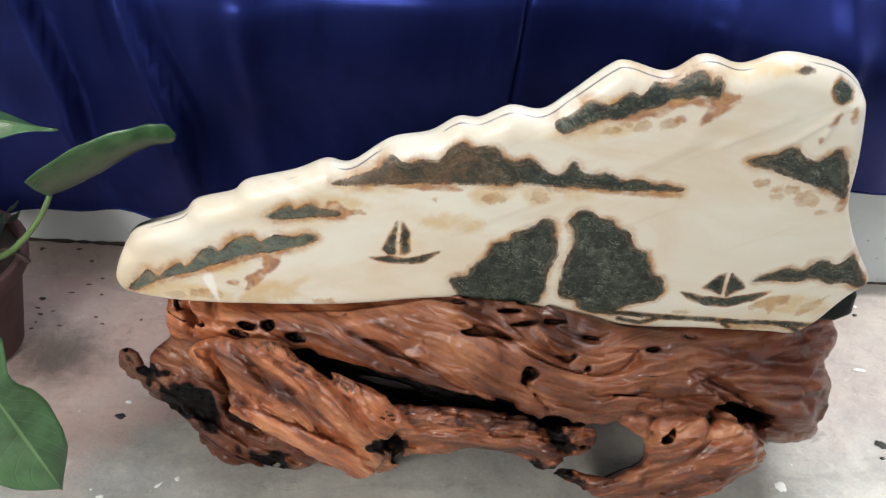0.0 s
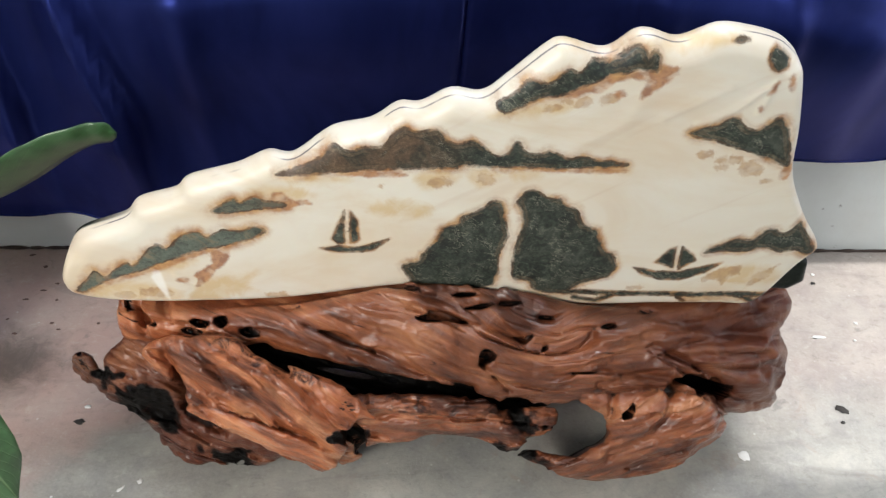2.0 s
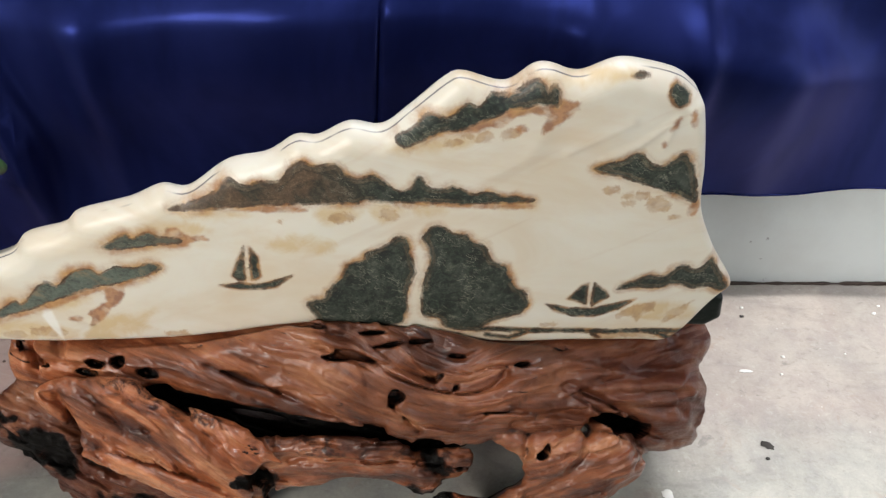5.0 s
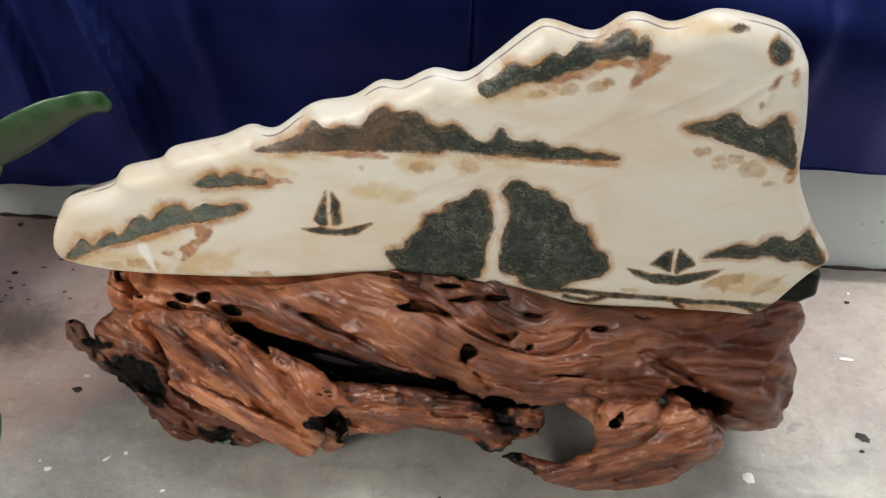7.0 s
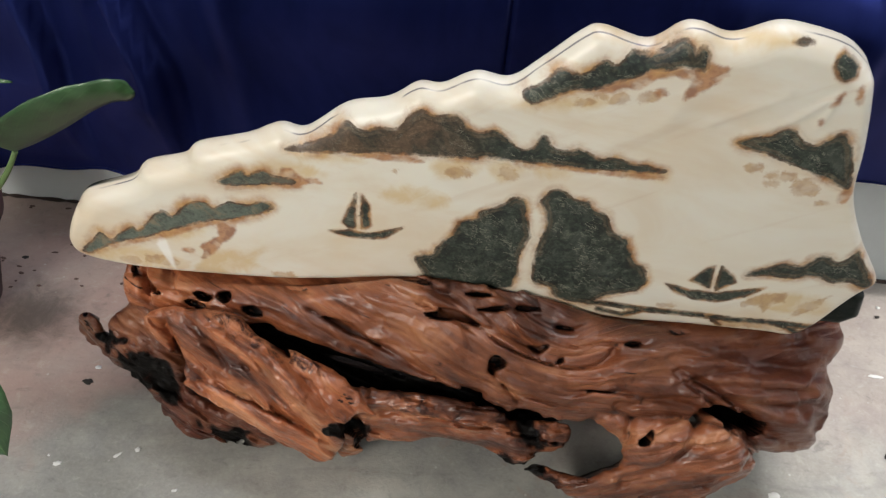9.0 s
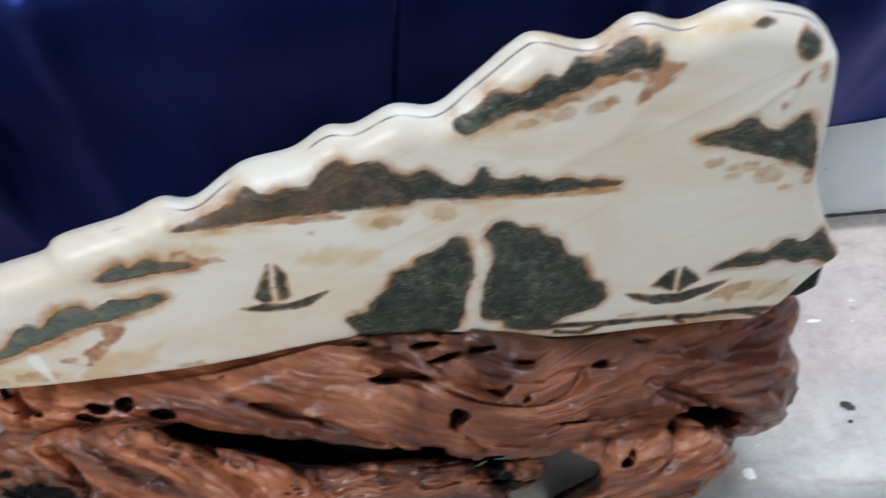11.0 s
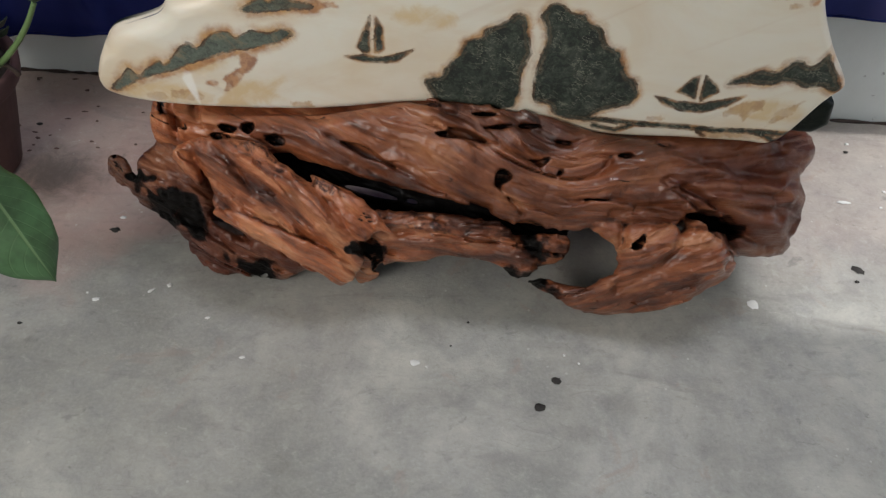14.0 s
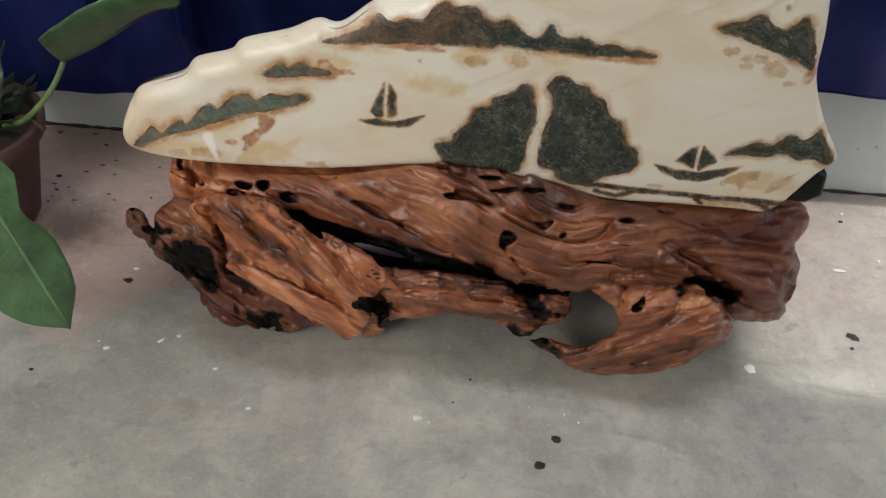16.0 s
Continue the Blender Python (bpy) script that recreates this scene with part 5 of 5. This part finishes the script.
def folded_blade(rib, rim, name, material, parent):
    """A leaf folded along its midrib: the near half swells from the rib to the rim, the far half lies behind it."""
    low, high = spline(rib, 6), spline(rim, 6)
    cols = 8
    verts, faces, coords = [], [], []
    for i, (a, b) in enumerate(zip(low, high)):
        s = i / (len(low) - 1)
        swell = 0.016 * math.sin(math.pi * min(1, 0.1 + 0.9 * s)) ** 0.7
        ripple = 0.0022 * math.sin(34 * s)
        for j in range(-cols, cols + 1):
            t = abs(j) / cols
            q = a + (b - a) * t
            bow = math.sin(math.pi * t)
            if j > 0:
                q = q + np.array((0, -swell * bow - ripple * t, 0.35 * swell * bow))
            else:
                q = q + min(1.0, 4 * (1 - s)) * np.array((0, (0.7 * swell + 0.016 * t) * (bow + t), -0.028 * t))
            verts.append(tuple(q))
            coords.append((j / cols, s, 0))
    wide = 2 * cols + 1
    for i in range(len(low) - 1):
        for j in range(wide - 1):
            k = i * wide + j
            faces.append((k, k + 1, k + wide + 1, k + wide))
    ob = mesh_object(name, verts, faces, material, parent)
    give(ob, "leaf", coords)
    thick = ob.modifiers.new("thickness", "SOLIDIFY")
    thick.thickness, thick.offset = 0.0014, 0
    return ob


def stalk(points, r0, r1, name, parent, material=None):
    curve = spline(points, 6)
    v, f = tube(curve, list(np.linspace(r0, r1, len(curve))), 10)
    return mesh_object(name, v, f, material or STEM, parent)


# half width along the fiddle-shaped leaf
FIDDLE = [(0, 0.05), (0.04, 0.088), (0.1, 0.108), (0.16, 0.085), (0.21, 0.066), (0.27, 0.075), (0.34, 0.098), (0.45, 0.112), (0.6, 0.110), (0.74, 0.092), (0.85, 0.062), (0.93, 0.03), (1, 0.0)]


def philodendron():
    thing = tagged(new("potted_philodendron"), "green philodendron with long heart-shaped leaves in a terracotta pot", "potted plant")
    thing.location = (-0.975, 0.22, 0)
    v, f = lathe([(0.0, 0.004), (0.088, 0.004), (0.094, 0.012), (0.148, 0.240), (0.162, 0.243), (0.166, 0.250), (0.172, 0.284), (0.166, 0.290), (0.155, 0.286), (0.148, 0.255)])
    mesh_object("pot", v, f, CLAY, thing, label="reddish terracotta flower pot")
    v, f = lathe([(0.0, 0.264), (0.08, 0.268), (0.150, 0.258)])
    mesh_object("soil", v, f, SOIL, thing)
    o = Vector((0.975, -0.22, 0))
    at = lambda x, y, z: Vector((x, y, z)) + o  # noqa: E731
    stalk([at(-0.960, 0.210, 0.258), at(-0.838, 0.205, 0.304), at(-0.780, 0.210, 0.351), at(-0.731, 0.215, 0.411), at(-0.698, 0.218, 0.466)], 0.0075, 0.0055, "petiole", thing)
    folded_blade([at(-0.698, 0.218, 0.466), at(-0.640, 0.210, 0.500), at(-0.573, 0.202, 0.545), at(-0.507, 0.195, 0.594), at(-0.458, 0.187, 0.625), at(-0.423, 0.179, 0.637), at(-0.407, 0.171, 0.654)], [at(-0.664, 0.095, 0.596), at(-0.634, 0.107, 0.618), at(-0.571, 0.119, 0.658), at(-0.511, 0.131, 0.683), at(-0.453, 0.144, 0.696), at(-0.417, 0.156, 0.694), at(-0.404, 0.168, 0.665)], "leaf", BACK, thing)
    stalk([at(-1.0, 0.16, 0.26), at(-0.95, -0.02, 0.52), at(-0.80, -0.20, 0.60), at(-0.622, -0.26, 0.49)], 0.008, 0.005, "petiole", thing)
    blade(at(-0.622, -0.26, 0.49), at(-0.573, -0.26, 0.178), 0.2, (0.8, 0.55, 0.2), 0.30, 0.0, 0.35, parent=thing, profile=FIDDLE, skew=0.52)
    stalk([at(-1.08, 0.22, 0.26), at(-1.05, 0.2, 0.55), at(-0.93, 0.15, 0.72)], 0.0075, 0.0055, "petiole", thing)
    blade(at(-0.93, 0.15, 0.72), at(-0.605, 0.15, 0.668), 0.10, (0.1, 0.8, 0.3), 0.7, 0.03, 0.12, parent=thing)
    rnd = random.Random(5)
    for n in range(16):
        turn = -1.75 + 0.21 * n + rnd.uniform(-0.08, 0.08)
        reach, high = rnd.uniform(0.13, 0.20), rnd.uniform(0.31, 0.39)
        tip = at(-0.975 + reach * math.cos(turn), 0.22 + reach * math.sin(turn), high)
        blade(at(-0.985 + 0.02 * math.cos(turn), 0.22 + 0.02 * math.sin(turn), 0.262), tip, rnd.uniform(0.034, 0.05), (-math.sin(turn), math.cos(turn), rnd.uniform(-0.3, 0.3)), 0.3, 0.15, 0.0, "narrow_leaf", DEEP, thing)
    stalk([at(-0.90, 0.22, 0.262), at(-0.83, 0.215, 0.315), at(-0.795, 0.21, 0.305), at(-0.785, 0.21, 0.288)], 0.004, 0.006, "dry_twig", thing, TWIG)
    return thing


philodendron()


# ---- small marks on the floor ----
def mark(name, x, y, a, b, turn, material, label, category, seed):
    """A thin irregular patch that lies on the floor."""
    rnd = random.Random(seed)
    bm = bmesh.new()
    ring = []
    for s in range(14):
        q = 2 * math.pi * s / 14
        r = 1 + rnd.uniform(-0.28, 0.2)
        px, py = a * r * math.cos(q), b * r * math.sin(q)
        ring.append(bm.verts.new((px * math.cos(turn) - py * math.sin(turn), px * math.sin(turn) + py * math.cos(turn), 0.0)))
    top = [bm.verts.new((v.co.x * 0.8, v.co.y * 0.8, 0.0012)) for v in ring]
    for i in range(14):
        j = (i + 1) % 14
        bm.faces.new((ring[i], ring[j], top[j], top[i]))
    bm.faces.new(top)
    ob = part(name, bm, material, smooth=True)
    ob.location = (x, y, 0.0006)
    return tagged(ob, label, category, "marks on the floor")


WHITE_DROPS = [(0.11, -0.274, 0.01, 0.008, 0), (0.135, -0.283, 0.003, 0.003, 0), (-0.468, -0.132, 0.009, 0.004, 0.8), (-0.433, -0.114, 0.006, 0.006, 0), (-0.331, -0.194, 0.006, 0.004, 0.3), (1.145, 0.276, 0.018, 0.005, -0.1), (0.846, -0.067, 0.012, 0.014, 0.4), (-0.59, 0.075, 0.008, 0.006, 0), (-0.577, -0.164, 0.008, 0.006, 0.2), (-0.6, -0.148, 0.003, 0.003, 0), (1.26, 0.323, 0.005, 0.005, 0.2), (1.234, 0.265, 0.004, 0.004, 0.2), (1.431, 0.331, 0.003, 0.003, 0.2), (1.581, 0.478, 0.008, 0.005, 0.2), (1.609, 0.507, 0.006, 0.004, 0.2), (1.215, 0.501, 0.005, 0.005, 0.2), (0.419, -0.234, 0.003, 0.004, 0.0), (0.448, -0.252, 0.003, 0.003, 0.0), (-0.24, -0.287, 0.007, 0.004, 0.3)]
for n, (x, y, a, b, turn) in enumerate(WHITE_DROPS):
    mark("paint_drip", x, y, a, b, turn, CHIP, "dried white paint drip on the concrete floor", "paint drip", n)
DARK_SPOTS = [(1.203, 0.468, 0.007, 0.005, 0.3), (1.103, 0.018, 0.006, 0.004, 0.3), (-0.711, -0.237, 0.006, 0.004, 0.2), (0.399, -0.297, 0.011, 0.009, 0.3), (0.363, -0.36, 0.013, 0.010, -0.4), (1.115, 0.055, 0.018, 0.012, -0.6), (-0.597, 0.035, 0.012, 0.008, 0), (-0.896, 0.38, 0.010, 0.006, 0.1), (0.217, -0.165, 0.003, 0.003, 0.0), (0.182, -0.228, 0.003, 0.002, 0.0)]
for n, (x, y, a, b, turn) in enumerate(DARK_SPOTS):
    mark("dark_stain", x, y, a, b, turn, STAIN, "small dark oil stain on the concrete floor", "stain", 40 + n)
rnd = random.Random(11)
for n in range(26):
    x, y = rnd.uniform(-0.98, -0.58), rnd.uniform(0.27, 0.57)
    mark("soil_crumb", x, y, rnd.uniform(0.003, 0.009), rnd.uniform(0.002, 0.004), rnd.uniform(-0.4, 0.4), CRUMB, "brown crumb of soil on the reddish floor beside the wall", "soil crumb", 70 + n)


def dirt_line():
    """The brown line of dirt where the wall meets the floor."""
    rnd = random.Random(3)
    pts = [(x, WALL_Y - 0.003, 0.002) for x in np.linspace(X0 + 0.05, X1 - 0.05, 240)]
    v, f = tube(pts, [rnd.uniform(0.002, 0.007) for _ in pts], 6)
    return tagged(mesh_object("dirt_line", v, f, TWIG), "brown line of dirt along the foot of the wall", "trim", kind="structure")


dirt_line()
